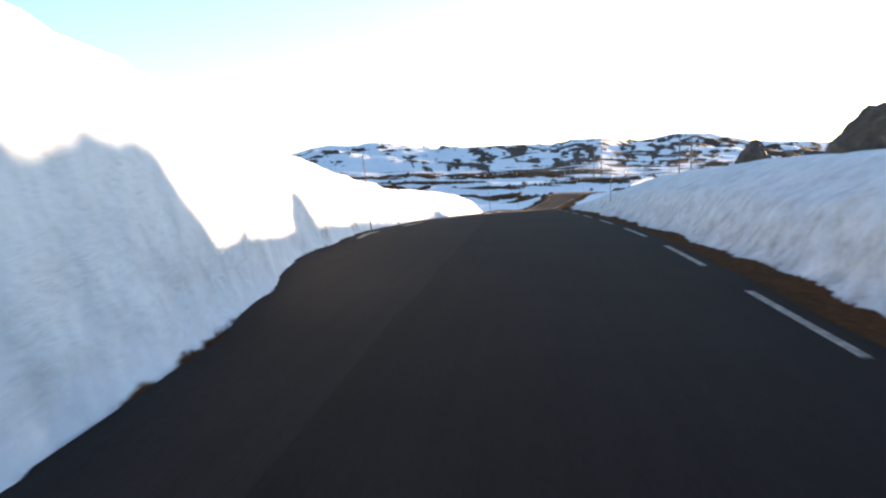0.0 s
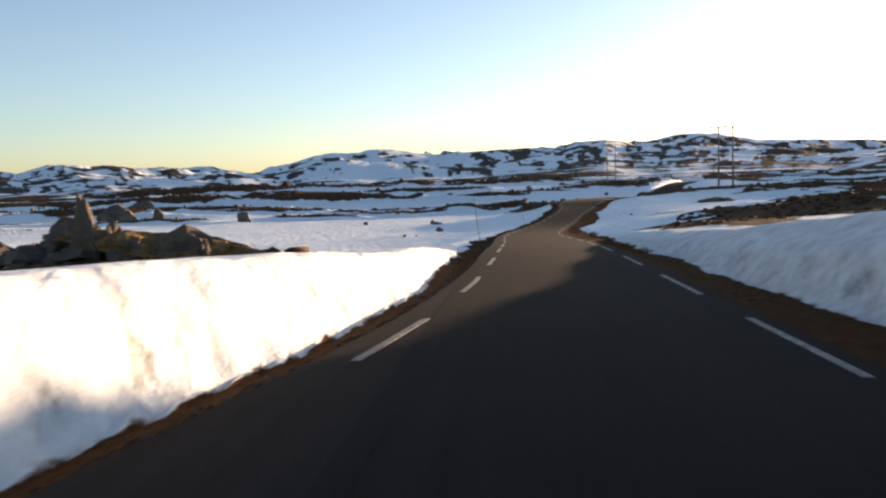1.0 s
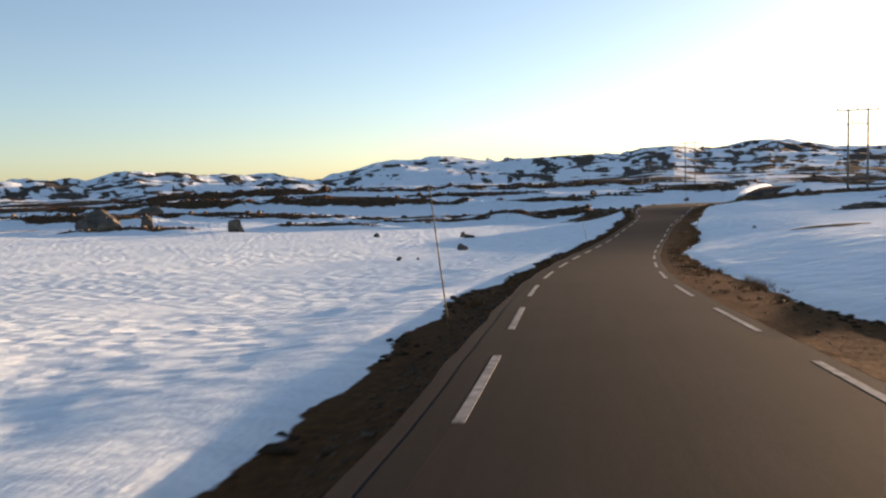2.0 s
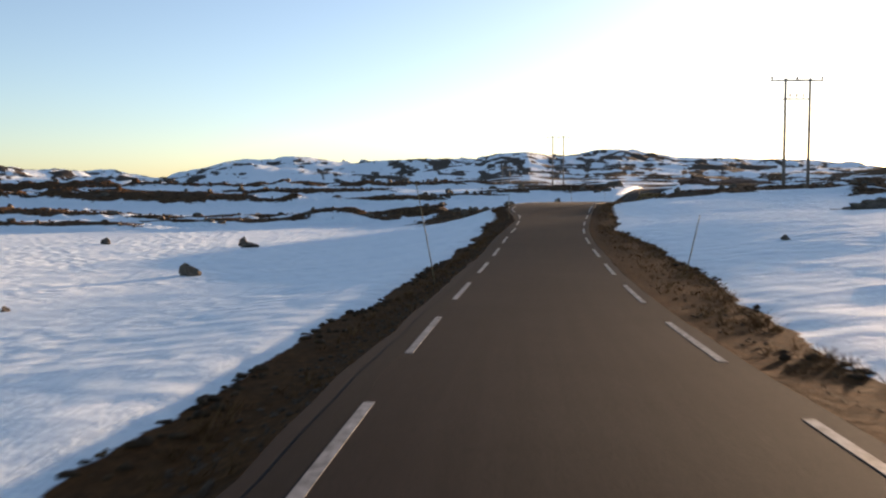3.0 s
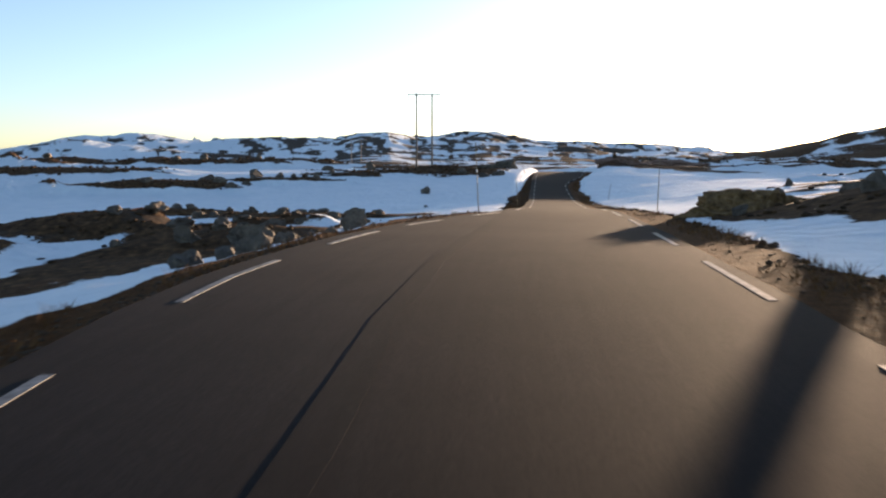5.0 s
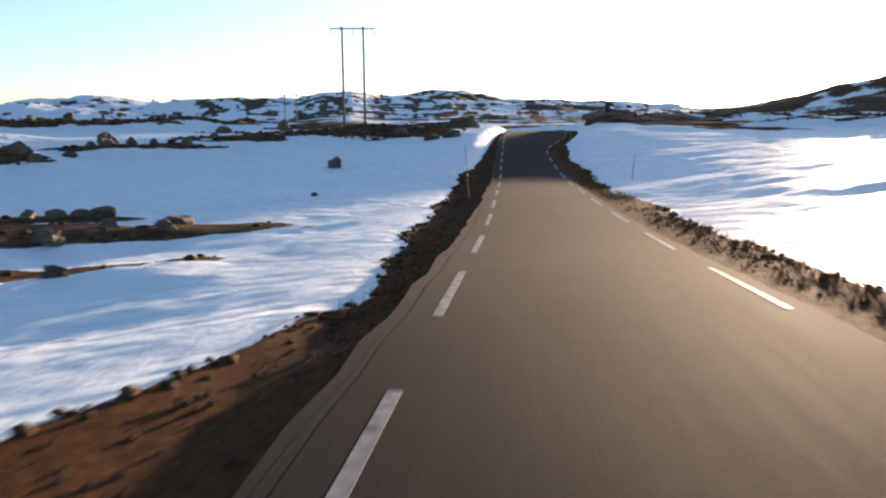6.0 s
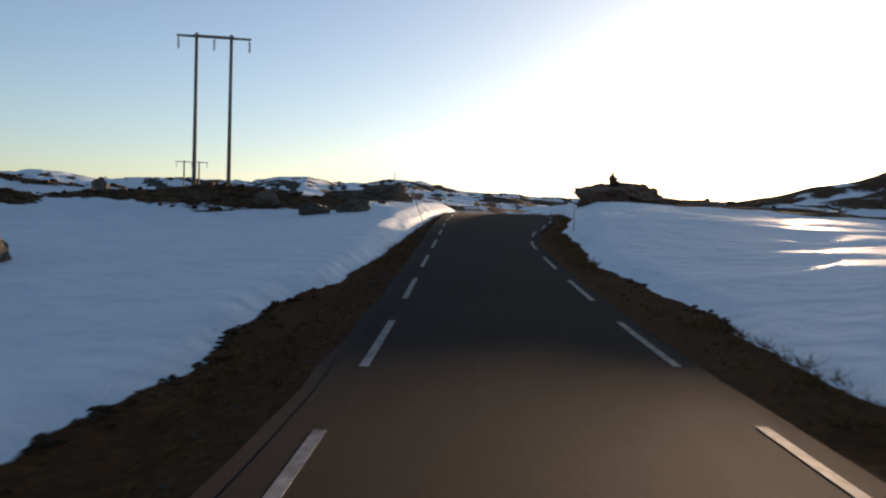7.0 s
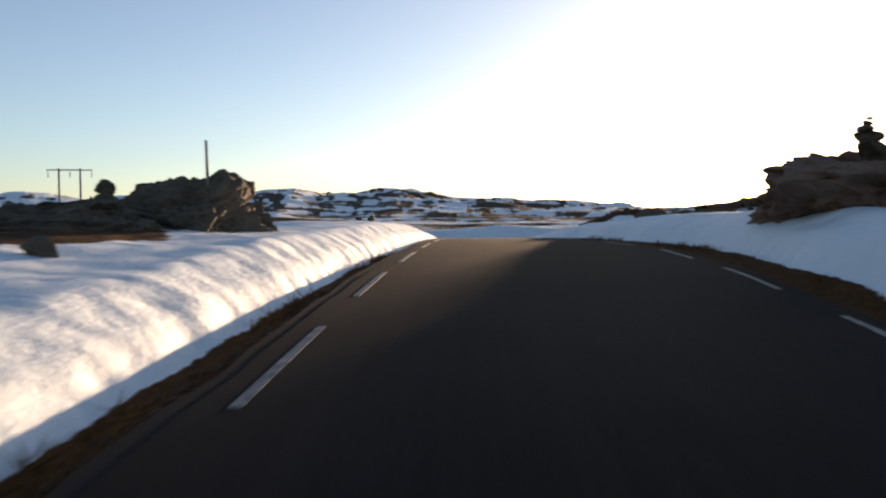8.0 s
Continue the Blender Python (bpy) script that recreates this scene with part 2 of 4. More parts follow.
def on_road(s, lat):
    """The place (x, y) lat metres to the right of the road's middle."""
    s, lat = np.asarray(s, float), np.asarray(lat, float)
    h = np.interp(s, RS, HEAD)
    far = smooth(12, 45, np.abs(lat))
    h = h * (1 - far) + (-0.09) * far
    h0 = np.interp(s, RS, HEAD)
    near = np.clip(lat, -12, 12)
    rest = lat - near
    x = np.interp(s, RS, RX) + near * np.cos(h0) + rest * np.cos(h)
    y = np.interp(s, RS, RY) + near * np.sin(h0) + rest * np.sin(h)
    return x, y


LEFT_LINE = [(-60, -1.6), (-25, -1.6), (-8, -2.2), (4, -2.9), (10, -4.0), (16, -4.4), (20, -4.05), (24, -3.72), (28.5, -3.0), (32, -2.4), (35, -2.0), (39, -1.72), (45, -1.58),
             (121.5, -1.6), (124, -1.76), (127, -1.92), (129, -2.08), (132, -2.4), (138, -3.6), (145, -4.0), (151, -3.9), (155, -3.62), (158, -3.05), (160.6, -2.56), (162.5, -2.1), (166, -1.6), (170, -1.556), (400, -1.556)]
RIGHT_LINE = [(-60, 1.556), (223, 1.556), (226.5, 1.85), (229, 2.1), (231.5, 2.6), (234, 2.95), (237, 3.45), (240, 3.85), (245, 4.2), (252, 4.3), (258, 3.6), (264, 2.4), (270, 1.6), (400, 1.556)]
LEFT_SNOW = [(-60, -2.6), (-15, -2.8), (1, -3.1), (5, -3.45), (10, -4.35), (20, -4.8), (24, -4.6), (29, -3.8), (34, -3.0), (39, -2.65), (46, -2.75), (60, -3.0), (72, -3.15), (78, -2.85), (90, -3.15),
             (108, -3.05), (118, -2.85), (126, -3.5), (132, -3.9), (140, -5.2), (150, -5.5), (158, -5.2), (163, -4.7), (167, -4.0), (170, -2.95), (174, -2.6), (184, -3.1), (196, -3.25), (208, -3.4),
             (213, -3.2), (218, -2.95), (230, -2.72), (247, -2.4), (255, -2.15), (400, -2.2)]
RIGHT_SNOW = [(-60, 2.3), (6, 2.32), (12.5, 2.32), (18, 2.25), (24, 2.4), (34, 2.62), (42, 2.68), (50, 2.35), (58, 2.8), (72, 3.6), (80, 3.05), (92, 2.75), (100, 3.5), (113, 3.8), (120, 3.1), (130, 3.3), (140, 3.0),
              (160, 3.1), (170, 2.8), (190, 3.1), (197, 2.7), (210, 3.25), (218, 2.75), (225, 3.0), (231, 3.5), (236, 4.2), (243, 5.4), (253, 5.6), (262, 4.0), (275, 2.6), (400, 2.4)]
LEFT_BANK = [(-60, 2.3), (-20, 2.5), (0, 2.35), (9, 1.92), (13, 1.58), (17, 1.38), (22, 1.18), (26, 1.05), (30, 0.95), (34, 0.85), (37, 0.66), (41, 0.45), (46, 0.3), (50, 0.1), (56, -0.16), (60, -0.27), (118, -0.27), (135, -0.2), (145, -0.18), (163, -0.2), (176, -0.28),
             (206, -0.2), (214, 0.05), (222, 0.22), (232, 0.42), (245, 0.55), (258, 0.6), (280, 0.4), (400, 0.3)]
RIGHT_BANK = [(-60, 1.4), (0, 1.5), (15, 1.55), (27, 1.5), (33, 1.35), (37, 1.1), (41, 0.8), (46, 0.5), (55, 0.35), (62, 0.22), (70, 0.02), (150, -0.02), (205, 0.0), (216, 0.2), (230, 0.75), (240, 0.95), (252, 0.92), (262, 0.75), (280, 0.4), (400, 0.3)]
# height of the open land 30 m to either side, by y
LEFT_LAND = [(-400, 4), (-40, 1.2), (10, 0.5), (40, -1.4), (60, -2.7), (80, -3.8), (110, -4.9), (140, -5.4), (180, -5.6), (200, -5.8), (215, -5.0), (240, -2.9), (265, -2.1), (330, -3.5), (450, -5.5), (900, -5)]
RIGHT_LAND = [(-400, 5), (-40, 2.4), (10, 2.0), (30, 1.0), (45, 0.1), (60, -0.6), (75, -1.1), (85, -1.6), (100, -2.4), (130, -3.0), (155, -2.3), (190, -3.0), (215, -3.2), (240, -2.4), (270, -1.9), (330, -3.0), (450, -5), (900, -5)]
# the skyline from the road: bearing, rise in degrees, distance
SKYLINE = [(-180, 0.8, 1500), (-60, 0.9, 2200), (-41, 1.0, 2600), (-37.7, 0.8, 2600), (-35.2, 1.54, 2600), (-33.4, 1.36, 2600), (-27, 0.95, 2600), (-25.1, 1.1, 2600), (-23.4, 0.6, 2600), (-22.0, 0.55, 2700), (-21.3, 0.80, 2700), (-19.7, 1.22, 2700),
           (-18.1, 1.70, 2700), (-16.7, 1.90, 2700), (-15.0, 1.78, 2700), (-13.6, 2.06, 2700), (-12.5, 2.02, 2700), (-10.7, 1.68, 2600), (-9.6, 1.56, 2400), (-8.9, 1.64, 2200), (-6.6, 1.58, 1900), (-5.1, 1.82, 1700), (-3.2, 1.88, 1600), (-0.9, 1.82, 1500),
           (0.6, 2.22, 1480), (2.5, 2.30, 1480), (3.7, 2.07, 1600), (5.2, 2.0, 2200), (6.1, 2.1, 3000), (7.3, 2.36, 3100), (8.8, 2.38, 3100), (10.7, 2.0, 3100), (12.2, 1.78, 3000), (13.8, 1.72, 3000), (15.6, 1.66, 3000), (19.3, 1.42, 3000), (21.4, 1.30, 2900), (23.5, 0.95, 2800), (25, 0.8, 2600), (35, 0.7, 2400), (60, 0.9, 2000), (180, 0.8, 1500)]
# the heath hill to the right: bearing, rise in degrees
RIGHT_HILL = [(-180, -0.3), (20, -0.3), (24, 0.55), (27.5, 1.2), (30, 1.6), (31.5, 1.9), (33, 2.4), (34.3, 2.65), (35.6, 2.85), (37, 3.4), (38.5, 3.8), (41, 3.75), (45, 2.9), (52, 1.4), (60, -0.3), (180, -0.3)]
SHOULDER = [(-180, 0.2), (-40, 0.35), (-34, 0.5), (-28, 0.25), (-24, 0.3), (-15, 0.45), (-9, 0.75), (-4, 0.9), (0, 1.1), (5, 1.72), (9, 1.62), (12, 1.55), (15, 1.25), (20, 0.8), (27, 0.5), (40, 0.5), (180, 0.2)]


# heath humps that have melted free: x, y, half sizes, height
HEATH = [(7.2, 64.5, 5.6, 9.0, 0.3), (16, 62, 6, 9, 0.3), (-12.2, 40.2, 5.6, 2.6, 0.75), (-15, 201, 6.5, 2.4, 0.5), (-5.5, 188.5, 8.0, 3.4, 0.75), (-1.8, 181, 4, 1.3, 0.3), (-9.5, 179, 6.0, 2.2, 0.65), (-6.6, 170.8, 5.4, 3.4, 0.7), (-36, 162.5, 6, 1.8, 0.6), (-28, 167.5, 8, 3.2, 0.8), (-19.5, 169, 6, 2.6, 0.7), (-12.5, 173.8, 5, 2.4, 0.6), (-9, 228.5, 7, 2.6, 0.7), (-3, 234, 6, 2.2, 0.6), (6, 238, 6.5, 2.6, 0.5), (12, 240, 4.0, 2.0, 0.4), (2, 248, 9, 3.5, 0.1), (-28, 176, 19, 4.5, 0.9), (-60, 183, 14, 3.5, 0.8), (-82, 191, 24, 5, 1.2), (-96, 176, 15, 5, 1.4), (-62, 223, 24, 6, 1.2), (-20, 222, 11, 3.5, 0.9), (-40, 238, 17, 5, 1.0), (-110, 225, 30, 7, 1.8),
         (-24, 262, 22, 6, 1.2), (-75, 262, 22, 6, 1.5), (-55, 300, 34, 8, 2.0), (-130, 290, 34, 9, 2.6), (-12, 300, 18, 6, 1.5), (-8, 196, 6, 2.0, 0.4), (-44, 157, 10, 3.0, 0.7), (-70, 152, 12, 3.5, 0.8),
         (22, 156, 14, 9, 0.2), (34, 172, 16, 10, 0.3), (14, 72, 9, 9, 0.35), (28, 84, 14, 13, 0.4), (40, 108, 12, 12, 0.5), (12, 155, 6.5, 3.2, 0.3), (25, 153, 13, 6.5, 0.2), (30, 143, 12, 5, 0.2), (46, 140, 16, 16, 1.0), (60, 205, 20, 7, 1.0), (75, 240, 26, 8, 1.2), (58, 275, 22, 7, 1.2), (50, 320, 26, 8, 2.0)]


def open_land(x, y):
    """Height of the land away from the road, and how bare of snow it is (0..1)."""
    side = smooth(-8, 8, x - np.interp(y, RY, RX))
    near = table(y, LEFT_LAND) * (1 - side) + table(y, RIGHT_LAND) * side
    cx, cy = x, y - 110.0
    r = np.hypot(cx, cy) + 1e-6
    az = np.degrees(np.arctan2(cx, cy))
    sk = np.array(SKYLINE)
    rise, dist = np.interp(az, sk[:, 0], sk[:, 1]), np.interp(az, sk[:, 0], sk[:, 2])
    top = -1.6 + dist * np.tan(np.radians(rise))
    u = np.clip((r - 330) / (dist - 330), 0, None)
    crest = np.where(u < 1, np.minimum(u, 1.0) ** 1.25, np.clip(1 - 0.8 * (u - 1), 0, 1))
    z = near + (top - near) * crest
    sh = -1.6 + 1250 * np.tan(np.radians(table(az, SHOULDER)))
    v = (r - 1250) / 420
    z = np.maximum(z, near + (sh - near) * np.exp(-np.abs(v) ** 1.7))
    # a heath hill to the right: its rise by bearing from the road
    hx, hy = x - 8.0, y - 165.0
    hr, ha = np.hypot(hx, hy), np.degrees(np.arctan2(hx, hy))
    knoll = np.exp(-0.5 * ((hr - 370) / np.where(hr < 370, 75.0, 120.0)) ** 2)
    z = z + knoll * np.clip(370 * np.tan(np.radians(table(ha, RIGHT_HILL))) + 1.5, 0, None)
    # humps and hollows: small near by, larger in the mountains
    away = smooth(25, 140, np.abs(x - np.interp(y, RY, RX))) + smooth(300, 420, y)
    away = np.clip(away, 0, 1)
    hump = fbm(x / 26 + 5, y / 15, 4, 3) - 0.5
    hill = fbm(x / 150, y / 150, 5, 11) - 0.5
    mount = smooth(350, 900, r)
    block = np.abs(fbm(x / 70, y / 70, 5, 23) - 0.5)
    tail = 1 - 0.96 * smooth(0.68, 0.95, u) * (u < 1.05)
    z = z + away * (1 - mount) * (hump * 3.2 + hill * 4.0) + mount * tail * (hill * np.minimum(52, 0.030 * r) + (block - 0.1) * np.minimum(18, 0.012 * r))
    face = 0.8 * (fbm(az * 1.2 + 3, z / 11.0 + r / 800, 4, 31) - 0.5) + 0.5 * (fbm(az * 3.2, z / 4.0 + r / 240, 4, 37) - 0.5)
    rocky = table(az, [(-180, 0.45), (-40, 0.42), (-30, 0.44), (-22, 0.38), (-10.5, 0.38), (-8, 0.47), (0, 0.53), (14, 0.53), (22, 0.53), (180, 0.48)]) - 0.45 * smooth(1900, 2300, r) * smooth(4.5, 6.5, az) * smooth(30, 26, az)
    bare = (1 - mount) * (0.42 + 0.55 * hump) + mount * (rocky - 0.10 * smooth(1700, 2400, r) + 1.5 * face + 0.6 * (block - 0.12) + 1.1 * (fbm(x / 21, y / 34, 4, 57) - 0.5))
    strip = fbm(x / 55 + 2, y / 11 + 7, 4, 43)
    bare = bare + (1 - mount) * away * 2.0 * (strip - 0.47)
    bare = bare - 0.35 * (1 - away)
    wander = 0.25 + 1.7 * fbm(x / 5.5 + 3, y / 3.2, 4, 111) ** 1.3
    for hx, hy, a, b, h in HEATH:
        q = (((x - hx) / a) ** 2 + ((y - hy) / b) ** 2) * wander
        g = np.exp(-(q**2))
        z = z + h * g * (0.35 + 1.1 * fbm(x / 5, y / 3, 4, 97))
        bare = np.maximum(bare, 0.98 * g + 1.2 * g**0.3 * (fbm(x / 4.5, y / 2.2, 4, 99) - 0.5))
    slope = knoll * smooth(22, 26, ha) * smooth(62, 54, ha)
    bare = bare * (1 - slope) + slope * (0.62 + 1.6 * (fbm(ha * 0.55, z / 3.4 + 4, 4, 131) - 0.5))
    return z, bare


def heathy(x, y):
    """1 where the bare ground is brown heath, 0 where it is mountain rock."""
    r = np.hypot(x, y - 110.0)
    brown = np.where((x > 60) & (y > 150), 1.0, 0.0)
    return np.maximum(1 - smooth(330, 620, r), brown * (1 - smooth(700, 900, r)))


# bare patches near the road: s, lat, half length, half width, how bare
PATCHES = [(59, 7.0, 8, 2.4, 0.8), (168, -11.5, 5, 2.6, 0.85), (163, -15, 9, 4, 0.7), (243, -14, 8, 8, 0.95), (258, -18, 8, 10, 0.9), (262, -9, 9, 5, 0.6),
           (156, 8.0, 6, 3.4, 0.8), (166, 15, 7, 3.5, 0.6), (100, 10, 2.5, 2.0, 0.6), (246, 15, 7, 6, 0.6), (262, 24, 16, 9, 0.8), (238, 20, 2.5, 6, 0.6), (41, -8.5, 4.5, 3.2, 0.8), (246, -7.5, 6, 3, 0.5)]


def snow_edge(s, left):
    """Distance from the road's middle to the ragged edge of the snow."""
    wig = (fbm(s / 2.2, np.where(left, -7.0, 7.0), 4, 51) - 0.5) * 0.9
    drop = smooth(44, 58, s) * (1 - smooth(118, 128, s)) + smooth(168, 176, s) * (1 - smooth(208, 218, s))
    return np.where(left, -table(s, LEFT_SNOW) * (1 + 0.09 * drop), table(s, RIGHT_SNOW)) + wig * np.where(left & (s < 40), 0.3, np.where(left & (s > 214), 0.14, 0.8)), drop


def land(s, lat):
    """Near the road: x, y, z, bare rock, verge, dirt."""
    s, lat = np.broadcast_arrays(np.asarray(s, float), np.asarray(lat, float))
    x, y = on_road(s, lat)
    zr = road_z(s)
    wild, bare = open_land(x, y)
    left = lat < 0
    edge, drop = snow_edge(s, left)
    line = np.where(left, -table(s, LEFT_LINE), table(s, RIGHT_LINE))
    e = np.abs(lat) - edge
    bank = np.where(left, table(s, LEFT_BANK), table(s, RIGHT_BANK))
    calm = 1 - 0.6 * left * smooth(214, 224, s)
    bank = bank * (0.96 + 0.13 * fbm(s / 3.5, lat / 3.0, 3, 61)) + calm * 0.08 * (fbm(s / 1.1, lat / 1.1, 3, 67) - 0.5) * (bank > 0.3)
    wide = np.where(left, table(s, [(-60, 0.75), (30, 0.6), (45, 0.45), (215, 0.5), (224, 0.9), (236, 1.15), (260, 1.1), (400, 1.0)]), table(s, [(-60, 2.6), (30, 2.4), (50, 1.2), (80, 0.6), (220, 0.7), (235, 2.0), (400, 1.6)]))
    up = smooth(0, 1, e / wide)
    up = np.where(wide < 1, up, 0.55 * smooth(0, 0.35, e / wide) + 0.45 * smooth(0.2, 1, e / wide))
    reach = np.where(left, table(s, [(-60, 18), (36, 16), (46, 9), (60, 8), (120, 10), (160, 14), (205, 24), (230, 8), (400, 14)]), table(s, [(-60, 16), (400, 18)]))
    out = smooth(0.5, 1, np.clip(e, 0, None) / reach * 0.5 + 0.5)
    # where the land falls away at once from the snow's edge
    falls = np.where(left, table(s, [(44, 0), (56, 1), (206, 1), (222, 0)]), table(s, [(62, 0), (74, 1), (212, 1), (225, 0)]))
    u = np.clip(e / reach, 0, 1)
    out = out * (1 - falls) + u * (2 - u) * falls
    verge_z = -0.05 - np.where(left, 0.12 + 0.14 * drop, -0.03) * smooth(0.2, 1.2, np.abs(lat) - line) + np.where(left, 0.10, 0.05) * (fbm(s * 1.7, lat * 1.7, 4, 71) - 0.5)
    z = zr + verge_z * (1 - up) + bank * up
    z = z * (1 - out) + wild * out
    snowy = up * (0.11 * (1 - 0.7 * falls * smooth(3.0, 0.5, e)) * calm * (fbm(x / 1.6, y / 1.6, 4, 73) - 0.5) + 0.16 * (fbm(x / 6, y / 6, 3, 79) - 0.5) * smooth(0.5, 4, e))
    z = z + snowy * smooth(46, 34, np.abs(lat))
    under = np.abs(lat) < line + 0.12
    z = np.where(under, zr - 0.12, z)
    verge = np.where(e < 0, 1.0, np.clip(1 - e / 0.25, 0, 1)) * 0.5 + np.where(e < 0, 0.5 * np.clip(-e / 0.2, 0, 1), 0)
    rock = bare - 0.12
    for ps, pl, a, b, k in PATCHES:
        q = ((s - ps) / a) ** 2 + ((lat - pl) / b) ** 2
        lump = np.exp(-(q**1.5))
        rock = np.maximum(rock, k * lump * 1.45 + 0.8 * (fbm(x / 3.2, y / 2.0, 4, 83) - 0.5))
        z = z + lump * 0.45 * k * fbm(x / 2.2, y / 1.7, 4, 89) * up
    rock = np.where(up > 0.98, rock, np.minimum(rock, 0.1))
    dirt = np.where(left, 0.16, 0.85) * smooth(75, 40, s) * smooth(4.5, 0.6, e) + 0.25 * smooth(0.8, 0.0, e) * smooth(215, 205, s)
    return x, y, z, rock, verge, dirt


def ground_z(x, y):
    """Height of the ground at a place, near the road or away from it."""
    i = int(np.argmin((RX - x) ** 2 + (RY - y) ** 2))
    s, lat = RS[i], (x - RX[i]) * math.cos(HEAD[i]) + (y - RY[i]) * math.sin(HEAD[i])
    if abs(lat) < 46 and -50 < s < 345:
        for _ in range(6):
            px, py, z, *_ = land(s, lat)
            s, lat = s + (y - float(py)), lat + (x - float(px))
        return float(land(s, lat)[2])
    return float(open_land(np.array([x]), np.array([y]))[0][0])


# ---- the ground: one sheet, fine along the road and wider towards the horizon ----
def sheet(rows, cols, start):
    i, j = np.meshgrid(np.arange(rows - 1), np.arange(cols - 1), indexing="ij")
    a = (i * cols + j).ravel() + start
    return np.stack([a, a + 1, a + cols + 1, a + cols], 1)


def build_ground():
    ss = np.concatenate([np.arange(-56, -8, 1.5), np.arange(-8, 270, 0.5), np.arange(270, 352, 1.5)])
    half = np.concatenate([np.arange(0, 1.5, 0.5), np.arange(1.5, 7.5, 0.14), np.geomspace(7.5, 52, 62)])
    lats = np.concatenate([-half[::-1], half[1:]])
    sg, lg = np.meshgrid(ss, lats, indexing="ij")
    x, y, z, rock, verge, dirt = land(sg, lg)
    rim = np.maximum(smooth(49.5, 52, np.abs(lg)), np.maximum(smooth(342, 352, sg), smooth(-46, -56, sg)))
    z = z - 0.6 * rim
    near = np.stack([x, y, z], -1).reshape(-1, 3)
    az = np.radians(np.concatenate([np.arange(-180, -50, 2.0), np.arange(-50, 45, 0.11), np.arange(45, 181, 2.0)]))
    rr = np.concatenate([np.arange(20, 150, 2.5), np.geomspace(150, 3900, 190)])
    rg, ag = np.meshgrid(rr, az, indexing="ij")
    fx, fy = rg * np.sin(ag), 110 + rg * np.cos(ag)
    fz, bare = open_land(fx, fy)
    lat = fx - np.interp(fy, RY, RX)
    inside = smooth(47.5, 42, np.abs(lat)) * smooth(346, 338, fy) * smooth(-52, -44, fy)
    fz = fz - 6.0 * inside - 0.06 * (np.abs(lat) < 54) * (fy < 360) * (fy > -60)
    far = np.stack([fx, fy, fz], -1).reshape(-1, 3)
    verts = np.concatenate([near, far])
    faces = np.concatenate([sheet(len(ss), len(lats), 0)[:, ::-1], sheet(len(rr), len(az), len(near))[:, ::-1]])
    me = bpy.data.meshes.new("ground")
    me.vertices.add(len(verts))
    me.vertices.foreach_set("co", verts.astype(np.float32).ravel())
    me.loops.add(faces.size)
    me.loops.foreach_set("vertex_index", faces.astype(np.int32).ravel())
    me.polygons.add(len(faces))
    me.polygons.foreach_set("loop_start", np.arange(0, faces.size, 4, dtype=np.int32))
    me.polygons.foreach_set("use_smooth", np.ones(len(faces), bool))
    zero = np.zeros(len(far))
    stain = 0.7 * (lg < 0) * smooth(8, 15, sg) * smooth(48, 38, sg)
    for key, a, b in (("rock", rock, bare), ("verge", verge, zero), ("dirt", dirt, zero), ("stain", stain, zero), ("heath", heathy(x, y), heathy(fx, fy))):
        me.attributes.new(key, "FLOAT", "POINT").data.foreach_set("value", np.concatenate([np.ravel(a), np.ravel(b)]).astype(np.float32))
    me.update(calc_edges=True)
    me.validate()
    me.materials.append(GROUND)
    return tagged(new("ground", me), "rolling mountain heath under patchy snow with bare dark rock", "ground", kind="structure")


ground = build_ground()


def ribbon(name, ss, lefts, rights, top, thick, mat, steps=4):
    """A strip of road surface of real thickness between two side lines."""
    bm = bmesh.new()
    uv = bm.loops.layers.uv.new("along")
    grid = []
    for s, a, b in zip(ss, lefts, rights):
        row = []
        lats = [a] + [a + (b - a) * k / steps for k in range(steps + 1)] + [b]
        for k, lat in enumerate(lats):
            x, y = on_road(s, lat)
            z = float(road_z(s)) + (top if 0 < k < len(lats) - 1 else top - thick)
            row.append((bm.verts.new((float(x), float(y), z)), lat, s))
        grid.append(row)
    for r0, r1 in zip(grid, grid[1:]):
        for k in range(len(r0) - 1):
            f = bm.faces.new((r0[k][0], r0[k + 1][0], r1[k + 1][0], r1[k][0]))
            for loop, (_, lat, s) in zip(f.loops, (r0[k], r0[k + 1], r1[k + 1], r1[k])):
                loop[uv].uv = (lat, s)
    for row in (grid[0], grid[-1]):
        bm.faces.new([v for v, *_ in (row if row is grid[-1] else row[::-1])])
    me = bpy.data.meshes.new(name)
    bm.to_mesh(me)
    bm.free()
    me.materials.append(mat)
    return me


RSS = np.arange(-50.0, 340.0, 1.0)
ragged = 0.10 * (fbm(RSS / 1.3, RSS * 0 + 3, 4, 91) - 0.5)
left_l, right_l = table(RSS, LEFT_LINE), table(RSS, RIGHT_LINE)
main_left = np.maximum(left_l, -1.72) - 0.28
road = tagged(new("road", ribbon("road", RSS, main_left + ragged, right_l + 0.24 + ragged, 0.0, 0.25, ASPHALT, 8)), "narrow dark asphalt mountain road with dashed white edge lines", "road", kind="structure")


def part(name, me, parent, label=""):
    ob = new(name, me)
    ob.parent = parent
    return tagged(ob, label) if label else ob


